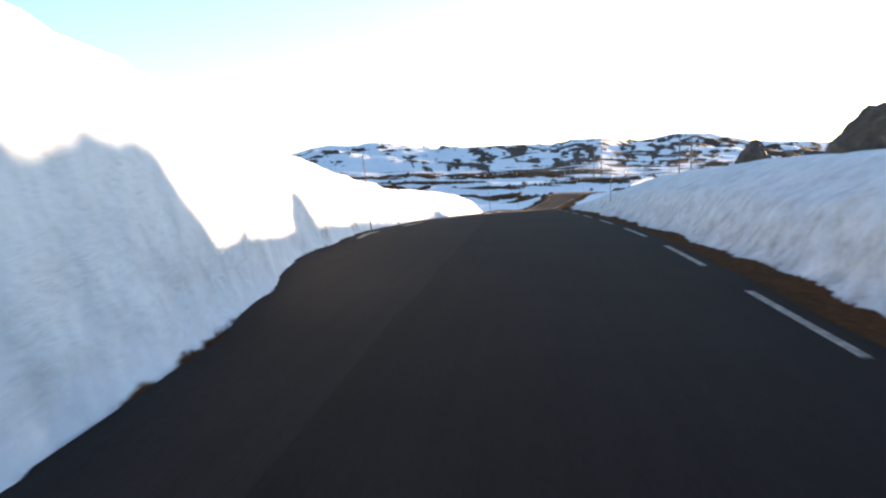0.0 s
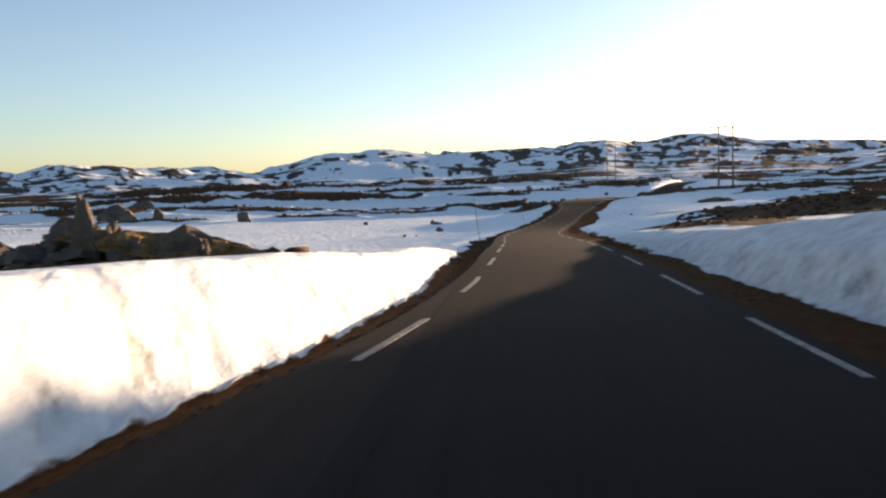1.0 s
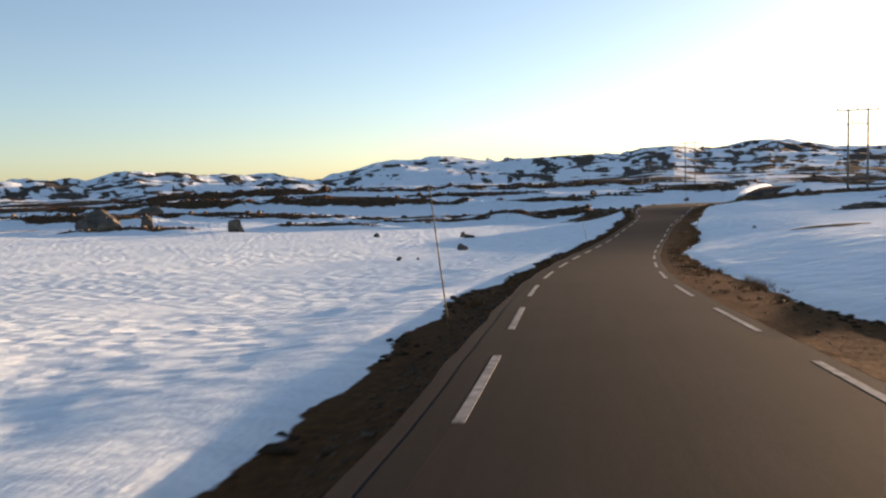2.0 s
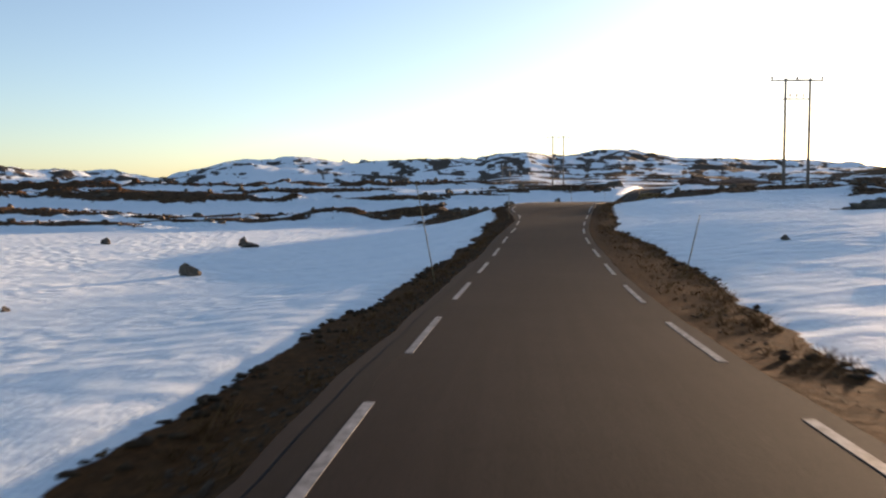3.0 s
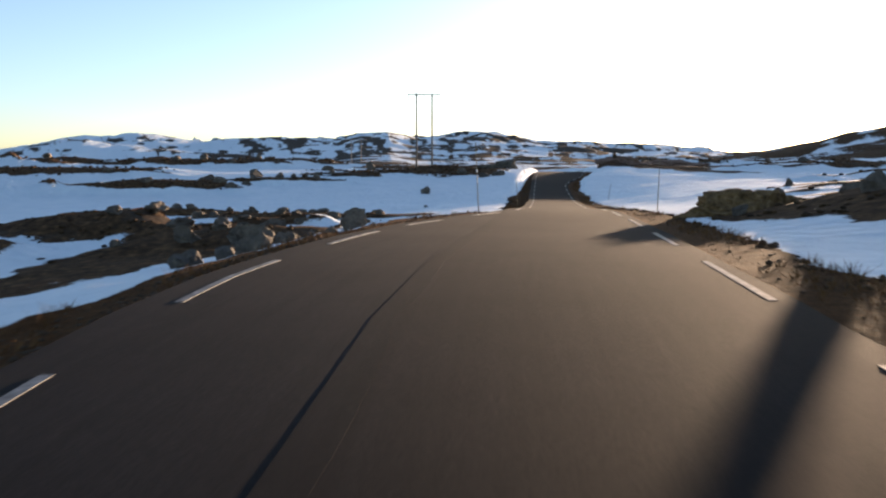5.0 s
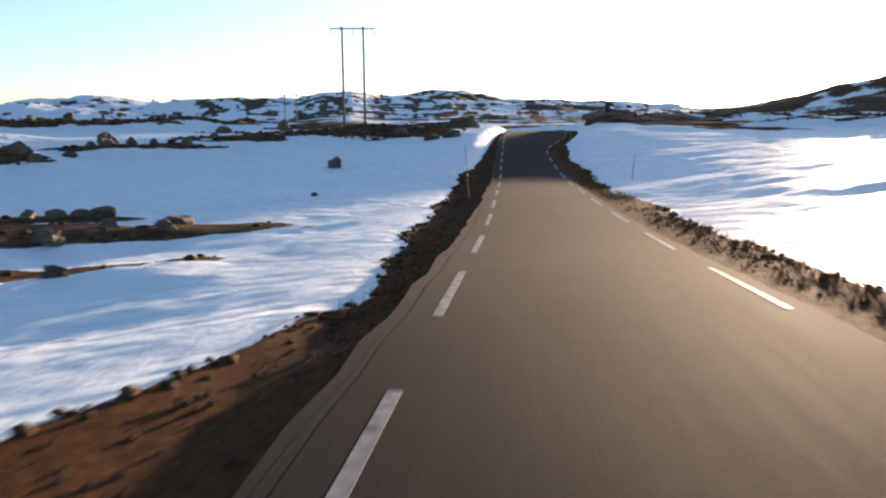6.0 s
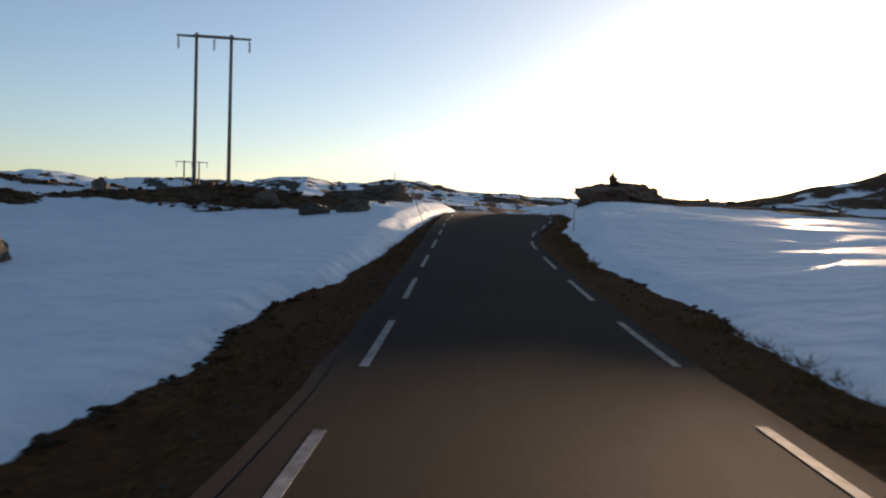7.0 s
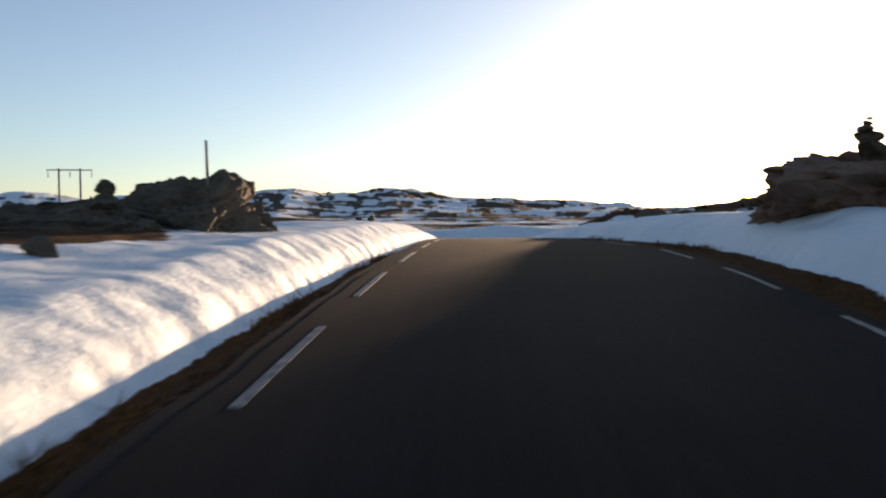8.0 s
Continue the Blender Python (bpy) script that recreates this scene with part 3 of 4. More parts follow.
for a, b in ((-50, 47), (124, 171)):
    w = (RSS >= a) & (RSS <= b)
    ends = smooth(a, a + 7, RSS[w]) * (1 - smooth(b - 7, b, RSS[w]))
    part("passing_place", ribbon("passing_place", RSS[w], (main_left[w] - 0.06) * (1 - ends) + (left_l[w] - 0.38) * ends + ragged[w], main_left[w] + 0.02, -0.0015, 0.25, ASPHALT_OLD, 5), road, "paler worn asphalt of a passing place")
part("tar_joint", ribbon("tar_joint", RSS, main_left + 0.0 + ragged, main_left + 0.26 + 3.5 * ragged, 0.0012, 0.02, TAR, 1), road, "dark tar joint along the asphalt")
for a, b in ((40, 132), (160, 339)):
    w = (RSS >= a) & (RSS <= b)
    grow = smooth(a, a + 8, RSS[w]) * (1 - smooth(b - 8, b, RSS[w]))
    part("hard_shoulder", ribbon("hard_shoulder", RSS[w], main_left[w] - 0.16 * grow + 2 * ragged[w] * grow, main_left[w] + 0.03, -0.003, 0.2, ASPHALT_OLD, 2), road, "crumbling asphalt shoulder")

for lines in (LEFT_LINE, RIGHT_LINE):
    for k in range(-7, 60):
        # the dashes keep step along each stretch
        base = k * 5.5
        shift = (3.3 if base < 137 else 0.5) if lines is LEFT_LINE else (3.5 if base < 50 else 2.94 if base < 137 else 1.06)
        if lines is LEFT_LINE and base < 45:
            shift = 3.4 if base < 27 else 4.4
        s = np.linspace(base + shift, base + shift + (2.6 if lines is LEFT_LINE and (base < 45 or 150 < base < 164) else 3.13), 5)
        if s[-1] > 300 or s[0] < (14 if lines is LEFT_LINE else -40):
            continue
        mid = table(s, lines)
        part("edge_line_dash", ribbon("edge_line_dash", s, mid - 0.045, mid + 0.045, 0.004, 0.012, PAINT, 1), road)


# ---- things beside the road ----
def finish(bm, name, mat, soft=False):
    me = bpy.data.meshes.new(name)
    for f in bm.faces:
        f.smooth = soft
    bm.to_mesh(me)
    bm.free()
    me.materials.append(mat)
    return me


def boulder_mesh(name, seed, w, d, h, sub=3, cuts=11, rough=0.10, mat=None):
    """An angular block: a ball cut by random planes, then roughened. Its foot reaches a little into the ground."""
    rng = random.Random(seed)
    bm = bmesh.new()
    bmesh.ops.create_icosphere(bm, subdivisions=sub, radius=1.0)
    planes = []
    for _ in range(cuts):
        n = Vector((rng.gauss(0, 1), rng.gauss(0, 1), rng.gauss(0.15, 0.8))).normalized()
        planes.append((n, rng.uniform(0.36, 0.74)))
    off = Vector((rng.uniform(0, 50), rng.uniform(0, 50), rng.uniform(0, 50)))
    for v in bm.verts:
        p = v.co.copy()
        for n, k in planes:
            over = p.dot(n) - k
            if over > 0:
                p -= n * over
        p += v.co * (noise.fractal(v.co * 2.2 + off, 0.9, 2.1, 5) * rough * 1.6 - 0.16 * abs(noise.noise(v.co * 3.3 + off)))
        v.co = Vector((p.x * w * 0.62, p.y * d * 0.62, p.z * h * 0.72 + h * 0.28))
    return finish(bm, name, mat or ROCK)


def put_rock(name, x, y, w, d, h, seed, label, turn=0.0, tilt=(0.0, 0.0), sub=3, cuts=11, sink=0.0, group="", rough=0.10):
    ob = new(name, boulder_mesh(name, seed, w, d, h, sub, cuts, rough))
    ob.matrix_world = Matrix.Translation((x, y, ground_z(x, y) - 0.12 * h - sink)) @ pose(0, 0, 0, tilt[0], tilt[1], turn)
    return tagged(ob, label, "boulder" if "boulder" in name or "slab" in name else "rock", group)


def rod(bm, a, b, r0, r1, sides=8):
    a, b = Vector(a), Vector(b)
    q = (b - a).to_track_quat("Z", "Y")
    rings = []
    for p, r in ((a, r0), (b, r1)):
        rings.append([bm.verts.new(p + q @ Vector((r * math.cos(2 * math.pi * k / sides), r * math.sin(2 * math.pi * k / sides), 0))) for k in range(sides)])
    for k in range(sides):
        bm.faces.new((rings[0][k], rings[0][(k + 1) % sides], rings[1][(k + 1) % sides], rings[1][k]))
    bm.faces.new(rings[0][::-1])
    bm.faces.new(rings[1])


def bar(bm, a, b, wide, tall):
    a, b = Vector(a), Vector(b)
    q = (b - a).to_track_quat("Z", "Y")
    geo = bmesh.ops.create_cube(bm, size=1.0)
    bmesh.ops.transform(bm, matrix=Matrix.Translation((a + b) / 2) @ q.to_matrix().to_4x4() @ Matrix.Diagonal((wide, tall, (b - a).length, 1)), verts=geo["verts"])


def empty(name, x, y, z, turn=0.0):
    ob = new(name)
    ob.matrix_world = pose(x, y, z, 0, 0, turn)
    return ob


def made(name, mat, fill, parent, label="", soft=False):
    bm = bmesh.new()
    fill(bm)
    return part(name, finish(bm, name, mat, soft), parent, label)


def insulator(pylon_ob, top, length, down=True, label="brown porcelain insulator"):
    """A string of porcelain discs on a steel hook."""
    x, y, z = top
    sign = -1 if down else 1
    ob = made("insulator", STEEL, lambda bm: rod(bm, (x, y, z), (x, y, z + sign * length), 0.022, 0.022, 6), pylon_ob, label)
    for k in range(5):
        zz = z + sign * length * (0.22 + 0.16 * k)
        made("disc", PORCELAIN, lambda bm: rod(bm, (x, y, zz), (x, y, zz + 0.05), 0.10, 0.055, 10), ob)


def pylon(xa, ya, xb, yb, top, foot, label, switch=False):
    turn = math.degrees(math.atan2(yb - ya, xb - xa))
    half = math.hypot(xb - xa, yb - ya) / 2
    ob = empty("power_pylon", (xa + xb) / 2, (ya + yb) / 2, foot, turn)
    h = top - foot
    for sx in (-1, 1):
        made("pole", WOOD, lambda bm: rod(bm, (sx * half, 0, -0.6), (sx * half, 0, h + 0.18), 0.135, 0.10, 12), ob, "weathered grey round wooden pole", True)
    made("crossarm", WOOD, lambda bm: (bar(bm, (-half * 2.15, 0.14, h), (half * 2.15, 0.14, h), 0.16, 0.12), bar(bm, (-half * 1.2, -0.14, h), (half * 1.2, -0.14, h), 0.14, 0.10)), ob, "squared timber crossarm")
    if switch:
        made("lower_crossarm", WOOD, lambda bm: bar(bm, (-half * 1.15, 0.14, h - 1.55), (half * 1.15, 0.14, h - 1.55), 0.14, 0.11), ob)
        for k in (-0.55, 0.0, 0.55):
            insulator(ob, (half * k, 0.14, h - 1.5), 0.42, False)
        for k in (-2.05, 0.0, 2.05):
            insulator(ob, (half * k, 0.14, h + 0.05), 0.26, False)
    else:
        for k in (-2.05, 0.0, 2.05):
            insulator(ob, (half * k, 0.14, h - 0.06), 0.80, True, "hanging string of brown porcelain discs")
    for sx in (-1, 1):
        made("bolt", STEEL, lambda bm: rod(bm, (sx * half, -0.22, h), (sx * half, 0.26, h), 0.03, 0.03, 6), ob)
    return tagged(ob, label, "power pylon", "power line pylons")


pylon(19.8, 154.8, 21.9, 155.0, 6.95, ground_z(20.8, 154.9), "wooden H-frame power pylon with a second lower crossarm", True)
pylon(7.45, 248.4, 9.55, 248.35, 7.7, ground_z(8.5, 248.4), "tall wooden H-frame power pylon with hanging insulators")
pylon(-1.25, 325.9, 0.95, 325.8, 4.1, ground_z(-0.1, 325.8), "distant wooden H-frame power pylon on the heath")


def stake(s, lat, tall, lean_x, lean_y, label, z=None, bands=True):
    x, y = (float(v) for v in on_road(s, lat))
    ob = empty("snow_stake", x, y, (float(land(s, lat)[2]) if z is None else z) - 0.05)
    top = (lean_x, lean_y, tall)
    made("shaft", BAMBOO, lambda bm: rod(bm, (0, 0, -0.2), top, 0.017, 0.010, 8), ob, soft=True)
    if bands:
        for k in (0.46, 0.60):
            a, b = (tuple(v * q for v in top) for q in (k, k + 0.035))
            made("reflector_band", REFLECT, lambda bm: rod(bm, a, b, 0.022, 0.020, 8), ob, "white reflective band", True)
    return tagged(ob, label, "snow stake", "snow stakes along the road")


stake(18.05, -4.63, 1.86, -0.2, 0.0, "thin wooden snow stake sunk into a tall snow bank", z=float(road_z(18.05)) + 0.05, bands=False)
stake(66.2, -2.75, 2.5, -0.32, 0.1, "thin wooden snow stake leaning over the snow edge", bands=False)
stake(103.0, -2.7, 2.55, -0.5, 0.1, "leaning wooden snow stake with white bands on the verge")
stake(130.7, -2.9, 1.6, 0.02, 0.0, "short wooden snow stake at the road bend")
stake(163.0, -2.75, 2.4, -0.12, 0.0, "wooden snow stake with white bands on the gravel verge")
stake(194.3, -2.55, 2.1, -0.16, 0.0, "wooden snow stake with white bands in brown grass")
stake(233.3, -2.36, 2.1, -0.83, 0.2, "strongly leaning dark snow stake beside the snow bank", bands=False)
stake(32.2, 2.95, 1.75, 0.04, 0.0, "wooden snow stake standing in the grey snow bank", bands=False)
stake(103.4, 3.35, 1.4, 0.35, 0.0, "leaning wooden snow stake at the snow edge", bands=False)
stake(166.4, 3.35, 1.9, 0.06, 0.0, "wooden snow stake at the edge of the snow field", bands=False)
stake(200.2, 4.1, 1.2, 0.16, 0.0, "wooden snow stake at the snow edge", bands=False)
stake(228.6, 3.6, 1.2, 0.0, 0.0, "wooden snow stake standing in the snow slope", bands=False)

# boulders by the tall snow banks
for k, (x, y, w, d, h, label) in enumerate(((7.2, 17.8, 3.8, 2.8, 2.4, "large dark lichen-covered boulder on top of the snow bank"), (6.5, 14.0, 2.3, 2.6, 1.75, "large dark boulder half buried in the snow bank"), (6.6, 10.6, 2.2, 2.4, 1.85, "large dark boulder half buried in the snow bank"),
                                            (6.5, 7.4, 2.0, 2.2, 1.85, "dark boulder half buried in the snow bank"), (6.9, 21.4, 1.0, 0.8, 0.9, "dark boulder on top of the snow bank"), (6.9, 23.2, 1.2, 0.9, 0.65, "low dark boulder on top of the snow bank"),
                                            (5.45, 26.6, 1.25, 1.1, 1.35, "dark rounded boulder on top of the snow bank"), (7.1, 28.2, 1.15, 1.0, 1.2, "dark block-like boulder on top of the snow bank"), (6.3, 27.6, 2.4, 1.2, 0.6, "low dark boulder on top of the snow bank"), (9.4, 32.0, 2.6, 1.8, 1.0, "low dark boulder behind the snow bank"),
                                            (8.4, 48.9, 3.0, 2.4, 1.95, "broad dark boulder at the edge of the brown moor"), (7.4, 45.0, 2.2, 1.8, 1.7, "dark boulder at the edge of the brown moor"))):
    put_rock("boulder", x, y, w, d, h, 500 + k, label, 37 * k, sub=4 if w > 2 else 3, cuts=9, group="boulders above the snow bank")

# the group of rocks behind the left bank
mound = new("turf_mound", boulder_mesh("turf_mound", 19, 3.6, 1.6, 0.62, 4, 4, 0.16, TURF))
mound.matrix_world = Matrix.Translation((-10.1, 39.0, ground_z(-10.1, 39.0) - 0.12)) @ pose(0, 0, 0, 0, 4, 0)
tagged(mound, "low mound of tan dry turf between boulders", "mound")
put_rock("stone_slab", -11.05, 38.5, 0.42, 0.4, 1.6, 21, "upright pale stone slab among rocks and dry grass", 15, (3, -4), cuts=6)
for k, (x, y, w, d, h) in enumerate(((-10.74, 38.8, 0.42, 0.4, 1.15), (-11.62, 38.9, 1.3, 1.0, 1.15), (-12.4, 39.1, 1.1, 0.9, 1.25), (-12.0, 38.3, 1.3, 0.8, 0.5), (-10.36, 38.6, 0.72, 0.7, 1.0), (-9.45, 38.8, 1.1, 0.8, 0.9), (-8.9, 38.7, 0.3, 0.25, 0.6), (-13.3, 39.2, 1.6, 1.0, 0.85), (-14.4, 39.4, 1.5, 1.0, 0.9), (-15.6, 39.7, 1.5, 1.0, 0.8), (-16.8, 40.2, 1.8, 1.1, 0.95), (-18.3, 40.8, 2.2, 1.3, 0.9), (-11.3, 38.2, 0.9, 0.6, 0.45))):
    put_rock("boulder", x, y, w, d, h * 0.8, 630 + k, "weathered brown boulder in a low heap on dry turf", 40 * k, cuts=9, rough=0.13, group="rock heap")
put_rock("boulder", -15.1, 57.5, 1.0, 0.85, 1.0, 41, "cone-shaped grey boulder standing in snow", 10, cuts=6)
put_rock("rock", -13.4, 58.5, 0.55, 0.45, 0.38, 42, "small dark rock poking through snow", 30)
put_rock("rock", -12.3, 59.5, 1.5, 0.5, 0.22, 43, "flat dark rock just showing through snow", 15)
put_rock("rock", -14.6, 58.8, 0.4, 0.3, 0.3, 44, "small dark rock poking through snow", 0)

# single rocks out on the left snow field
for k, (x, y, w, h, label) in enumerate(((-16.2, 112.4, 0.8, 0.65, "dark pointed rock on the open snow field"), (-17.8, 100.5, 0.4, 0.36, "small dark rock on the open snow field"), (-16.9, 101.8, 0.26, 0.2, "very small dark stone on the snow"),
                                         (-20.6, 133.2, 0.7, 0.75, "dark jagged rock on the open snow field"), (-19.7, 131.2, 1.4, 0.45, "low dark rock on the open snow field"), (-29.9, 134.8, 0.8, 0.5, "small dark rock on the open snow field"),
                                         (-11.2, 198.9, 0.6, 0.5, "small dark rock on the open snow field"), (-8.6, 195.3, 0.85, 0.7, "dark rock on the open snow field"), (-6.0, 195.6, 0.8, 0.4, "low dark rock on the open snow field"),
                                         (5.7, 216.2, 1.35, 0.95, "dark pointed boulder alone on the snow field"), (1.5, 251.9, 1.5, 1.7, "tall dark boulder on the heath edge"), (-13.8, 178.1, 1.0, 0.6, "dark rock at the road bend"),
                                         (-16.5, 226.0, 2.6, 1.5, "broad dark boulder beyond the snow field"), (-12.4, 236.0, 2.0, 1.3, "broad dark boulder beyond the snow field"), (-53.8, 150.1, 2.4, 2.3, "tall pale boulder among heath strips"),
                                         (-82.9, 162.6, 7.5, 3.6, "very broad dark boulder among heath strips"), (-76.0, 165.0, 2.6, 2.6, "tall dark boulder among heath strips"), (-100.0, 205.0, 8.0, 3.2, "broad dark boulder among heath strips"), (4.5, 202.0, 0.5, 0.3, "small dark stone on the snow"))):
    put_rock("boulder" if h > 0.5 else "rock", x, y, w, w * 0.8, h, 60 + k, label, 33 * k, cuts=8, group="rocks on the snow field")

# rocks at the passing place
put_rock("boulder", -1.25, 170.3, 1.05, 0.9, 1.35, 84, "upright block-like boulder on the gravel verge", 10, cuts=6)
put_rock("boulder", -3.6, 153.4, 1.5, 1.0, 1.0, 82, "brown leaning boulder beside the passing place", 60, (0, 18), sub=4)
for k, (x, y, w, h) in enumerate(((-5.6, 167.8, 1.1, 0.95), (-3.9, 166.6, 0.8, 0.5), (-6.6, 170.2, 1.0, 0.6), (-7.6, 168.4, 1.2, 0.8), (-4.6, 171.6, 0.9, 0.55), (-2.9, 167.6, 0.5, 0.45), (-8.8, 173.2, 1.3, 0.7), (-6.0, 174.0, 0.8, 0.4), (-10.5, 176.0, 1.2, 0.6), (-4.0, 178.5, 0.7, 0.35), (-1.9, 177.6, 0.6, 0.5), (-0.6, 180.6, 0.5, 0.4), (-11.9, 181.5, 1.0, 0.5), (-7.2, 180.0, 0.8, 0.4), (-2.4, 186.4, 1.0, 0.5), (-4.8, 187.6, 0.9, 0.45), (-7.6, 189.2, 0.9, 0.5), (-9.6, 187.2, 0.7, 0.4), (0.4, 187.8, 0.6, 0.35),
                                  (-3.2, 161.0, 0.6, 0.5), (-2.0, 158.9, 0.5, 0.4), (-1.4, 162.4, 0.35, 0.3), (-0.7, 163.8, 0.4, 0.3), (-4.6, 157.4, 0.9, 0.6), (-6.0, 159.6, 1.0, 0.6))):
    put_rock("boulder" if h > 0.45 else "rock", x, y, w, w * 0.75, h, 90 + k, "dark grey rock in brown heath beside the passing place", 51 * k, cuts=7, rough=0.16, group="rocks by the passing place")
for k, (x, y, w, h, label) in enumerate(((8.3, 156.0, 0.5, 0.4, "brown stone on a turf hummock beside the road"), (10.4, 158.0, 0.8, 0.6, "brown stone on a turf hummock beside the road"), (20.4, 175.6, 0.45, 0.5, "small pointed stone standing beside a hummock"))):
    put_rock("boulder", x, y, w, w * 0.8, h, 120 + k, label, 47 * k, sub=4 if h > 1 else 3, group="boulders on the verge")


# many boulders on the melted-out heath
rng_b = random.Random(77)
shapes = [boulder_mesh("boulder", 400 + k, 1.0, 0.85, 0.75, 2, 8, 0.14) for k in range(8)]
for hx, hy, a, b, _ in HEATH:
    for _k in range(4 if a > 5.5 else 2):
        bx, by = hx + rng_b.uniform(-0.75, 0.75) * a, hy + rng_b.uniform(-0.6, 0.6) * b
        size = rng_b.uniform(0.45, 0.85) * (1.0 + max(0.0, math.hypot(bx, by - 120) - 60) / 130)
        if 98 < by < 152 and -6 < bx < 18 or 50 < by < 76 and bx < 20 or 222 < by < 256 and -2 < bx < 30:
            continue
        ob = new("boulder", rng_b.choice(shapes))
        ob.matrix_world = Matrix.Translation((bx, by, ground_z(bx, by) - 0.12 * size)) @ pose(0, 0, 0, 0, 0, rng_b.uniform(0, 360)) @ Matrix.Diagonal((size * 1.3, size * 1.1, size, 1))
        tagged(ob, "dark weathered boulder on brown heath among snow", "boulder", "boulders on the heath")


def outcrop(name, x, y, w, d, h, seed, label, turn=0.0, sink=0.0, top=None, mat=None):
    """A broad rock knoll with ledges."""
    rng = random.Random(seed)
    off = Vector((rng.uniform(0, 60), rng.uniform(0, 60), rng.uniform(0, 60)))
    planes = [(Vector((rng.gauss(0, 1), rng.gauss(0, 1), rng.gauss(0.3, 0.5))).normalized(), rng.uniform(0.55, 0.9)) for _ in range(14)]
    bm = bmesh.new()
    bmesh.ops.create_icosphere(bm, subdivisions=6, radius=1.0)
    for v in bm.verts:
        p = v.co.copy()
        for n, k in planes:
            over = p.dot(n) - k
            if over > 0:
                p -= n * over
        c = v.co
        big = noise.fractal(c * 1.6 + off, 0.8, 2.1, 4)
        ledge = abs(noise.noise(Vector((c.x * 3.0, c.y * 3.0, c.z * 5.0)) + off))
        p += c * (0.20 * big - 0.10 * ledge + 0.05 * noise.fractal(c * 9 + off, 0.8, 2.0, 4))
        v.co = Vector((p.x * w * 0.58, p.y * d * 0.58, p.z * h + h * 0.1))
    high = max(v.co.z for v in bm.verts)
    ob = new(name, finish(bm, name, mat or ROCK))
    ob.matrix_world = Matrix.Translation((x, y, ground_z(x, y) - sink if top is None else top - high)) @ pose(0, 0, 0, 0, 0, turn)
    return tagged(ob, label, "rock outcrop" if "outcrop" in name else "mound")


outcrop("rock_outcrop", 19.4, 246.9, 3.5, 3.0, 1.15, 201, "dark jagged rock outcrop above the roadside snow bank", 20, top=-0.92)
outcrop("rock_outcrop", 17.2, 246.6, 4.6, 3.2, 0.8, 202, "low dark rock outcrop above the roadside snow", -10, top=-1.55)
put_rock("boulder", 16.3, 234.5, 2.7, 1.4, 0.75, 212, "dark broad boulder in the roadside snow", 15)
put_rock("boulder", 14.3, 233.6, 2.4, 1.4, 0.85, 213, "dark broad boulder in the roadside snow", 60)
put_rock("boulder", 12.0, 236.5, 2.0, 1.4, 0.9, 214, "dark broad boulder in the roadside snow", 100)
put_rock("rock", 18.3, 240.0, 0.5, 0.4, 0.3, 215, "small dark rock poking through snow", 0)
outcrop("rock_outcrop", 35.9, 246.0, 9.0, 5.4, 1.48, 203, "rust-brown rock knoll with a flat top behind the snow", 35, mat=RUST_ROCK)
outcrop("rock_outcrop", 47.0, 262.0, 13.0, 8.0, 1.1, 204, "long low rust-brown rock ridge behind the snow", 10, mat=RUST_ROCK)
# turf hummocks and rock humps right of the road
outcrop("turf_mound", 9.7, 157.9, 5.2, 3.4, 1.1, 221, "broad brown turf hummock with stones beside the road", 8, top=-2.42, mat=TURF)
outcrop("turf_mound", 14.0, 158.6, 4.6, 2.6, 0.6, 222, "low brown turf hummock behind the verge", -12, top=-2.7, mat=TURF)
outcrop("turf_mound", 23.4, 176.8, 6.4, 3.4, 0.9, 223, "brown turf hummock standing out of the snow field", 5, top=-2.8, mat=TURF)
outcrop("rock_outcrop", 14.6, 124.2, 6.4, 4.4, 0.95, 224, "large dark rounded rock hump in the snow field", 12, top=-2.35)
outcrop("rock_outcrop", 6.4, 106.6, 4.4, 1.8, 0.5, 225, "low dark jagged rock ridge showing through the snow", 10, top=-3.72)
put_rock("rock", 3.5, 107.6, 0.42, 0.3, 0.2, 226, "very small dark stone on the snow", 0)


def cairn(x, y, z, label):
    ob = empty("cairn", x, y, z)
    rng = random.Random(5)
    zz = 0.0
    for k, size in enumerate((0.95, 0.78, 0.6, 0.42, 0.27, 0.17)):
        me = boulder_mesh("stone", 300 + k, size, size * 0.85, size * 0.42, 2, 7, 0.08, STONE)
        st = part("stone", me, ob)
        st.matrix_local = pose(rng.uniform(-0.03, 0.03), rng.uniform(-0.03, 0.03), zz, 0, 0, 60 * k)
        zz += size * 0.34
    return tagged(ob, label, "cairn")


def top_of(x, y):
    hit, place, *_ = scene.ray_cast(bpy.context.evaluated_depsgraph_get(), Vector((x, y, 60)), Vector((0, 0, -1)))
    return place.z if hit else ground_z(x, y)


bpy.context.view_layer.update()
cairn(33.8, 244.8, top_of(33.8, 244.8) - 0.08, "small stone cairn on top of a rock knoll")
perched = put_rock("boulder", 17.95, 245.6, 0.66, 0.56, 0.34, 211, "round boulder perched on the rock outcrop")
perched.matrix_world = Matrix.Translation((17.95, 245.6, top_of(17.95, 245.6) + 0.02))
bpy.context.view_layer.update()
capstone = put_rock("boulder", 17.95, 245.6, 0.36, 0.34, 0.30, 216, "small block lying on a perched boulder")
capstone.matrix_world = Matrix.Translation((17.95, 245.6, top_of(17.95, 245.6) - 0.01))
post = empty("marker_post", 19.82, 246.2, top_of(19.82, 246.2) - 0.15)
made("post", WOOD, lambda bm: (rod(bm, (0, 0, -0.1), (-0.03, 0, 1.0), 0.032, 0.026, 8)), post, soft=True)
tagged(post, "short dark wooden post on the rock outcrop", "post")


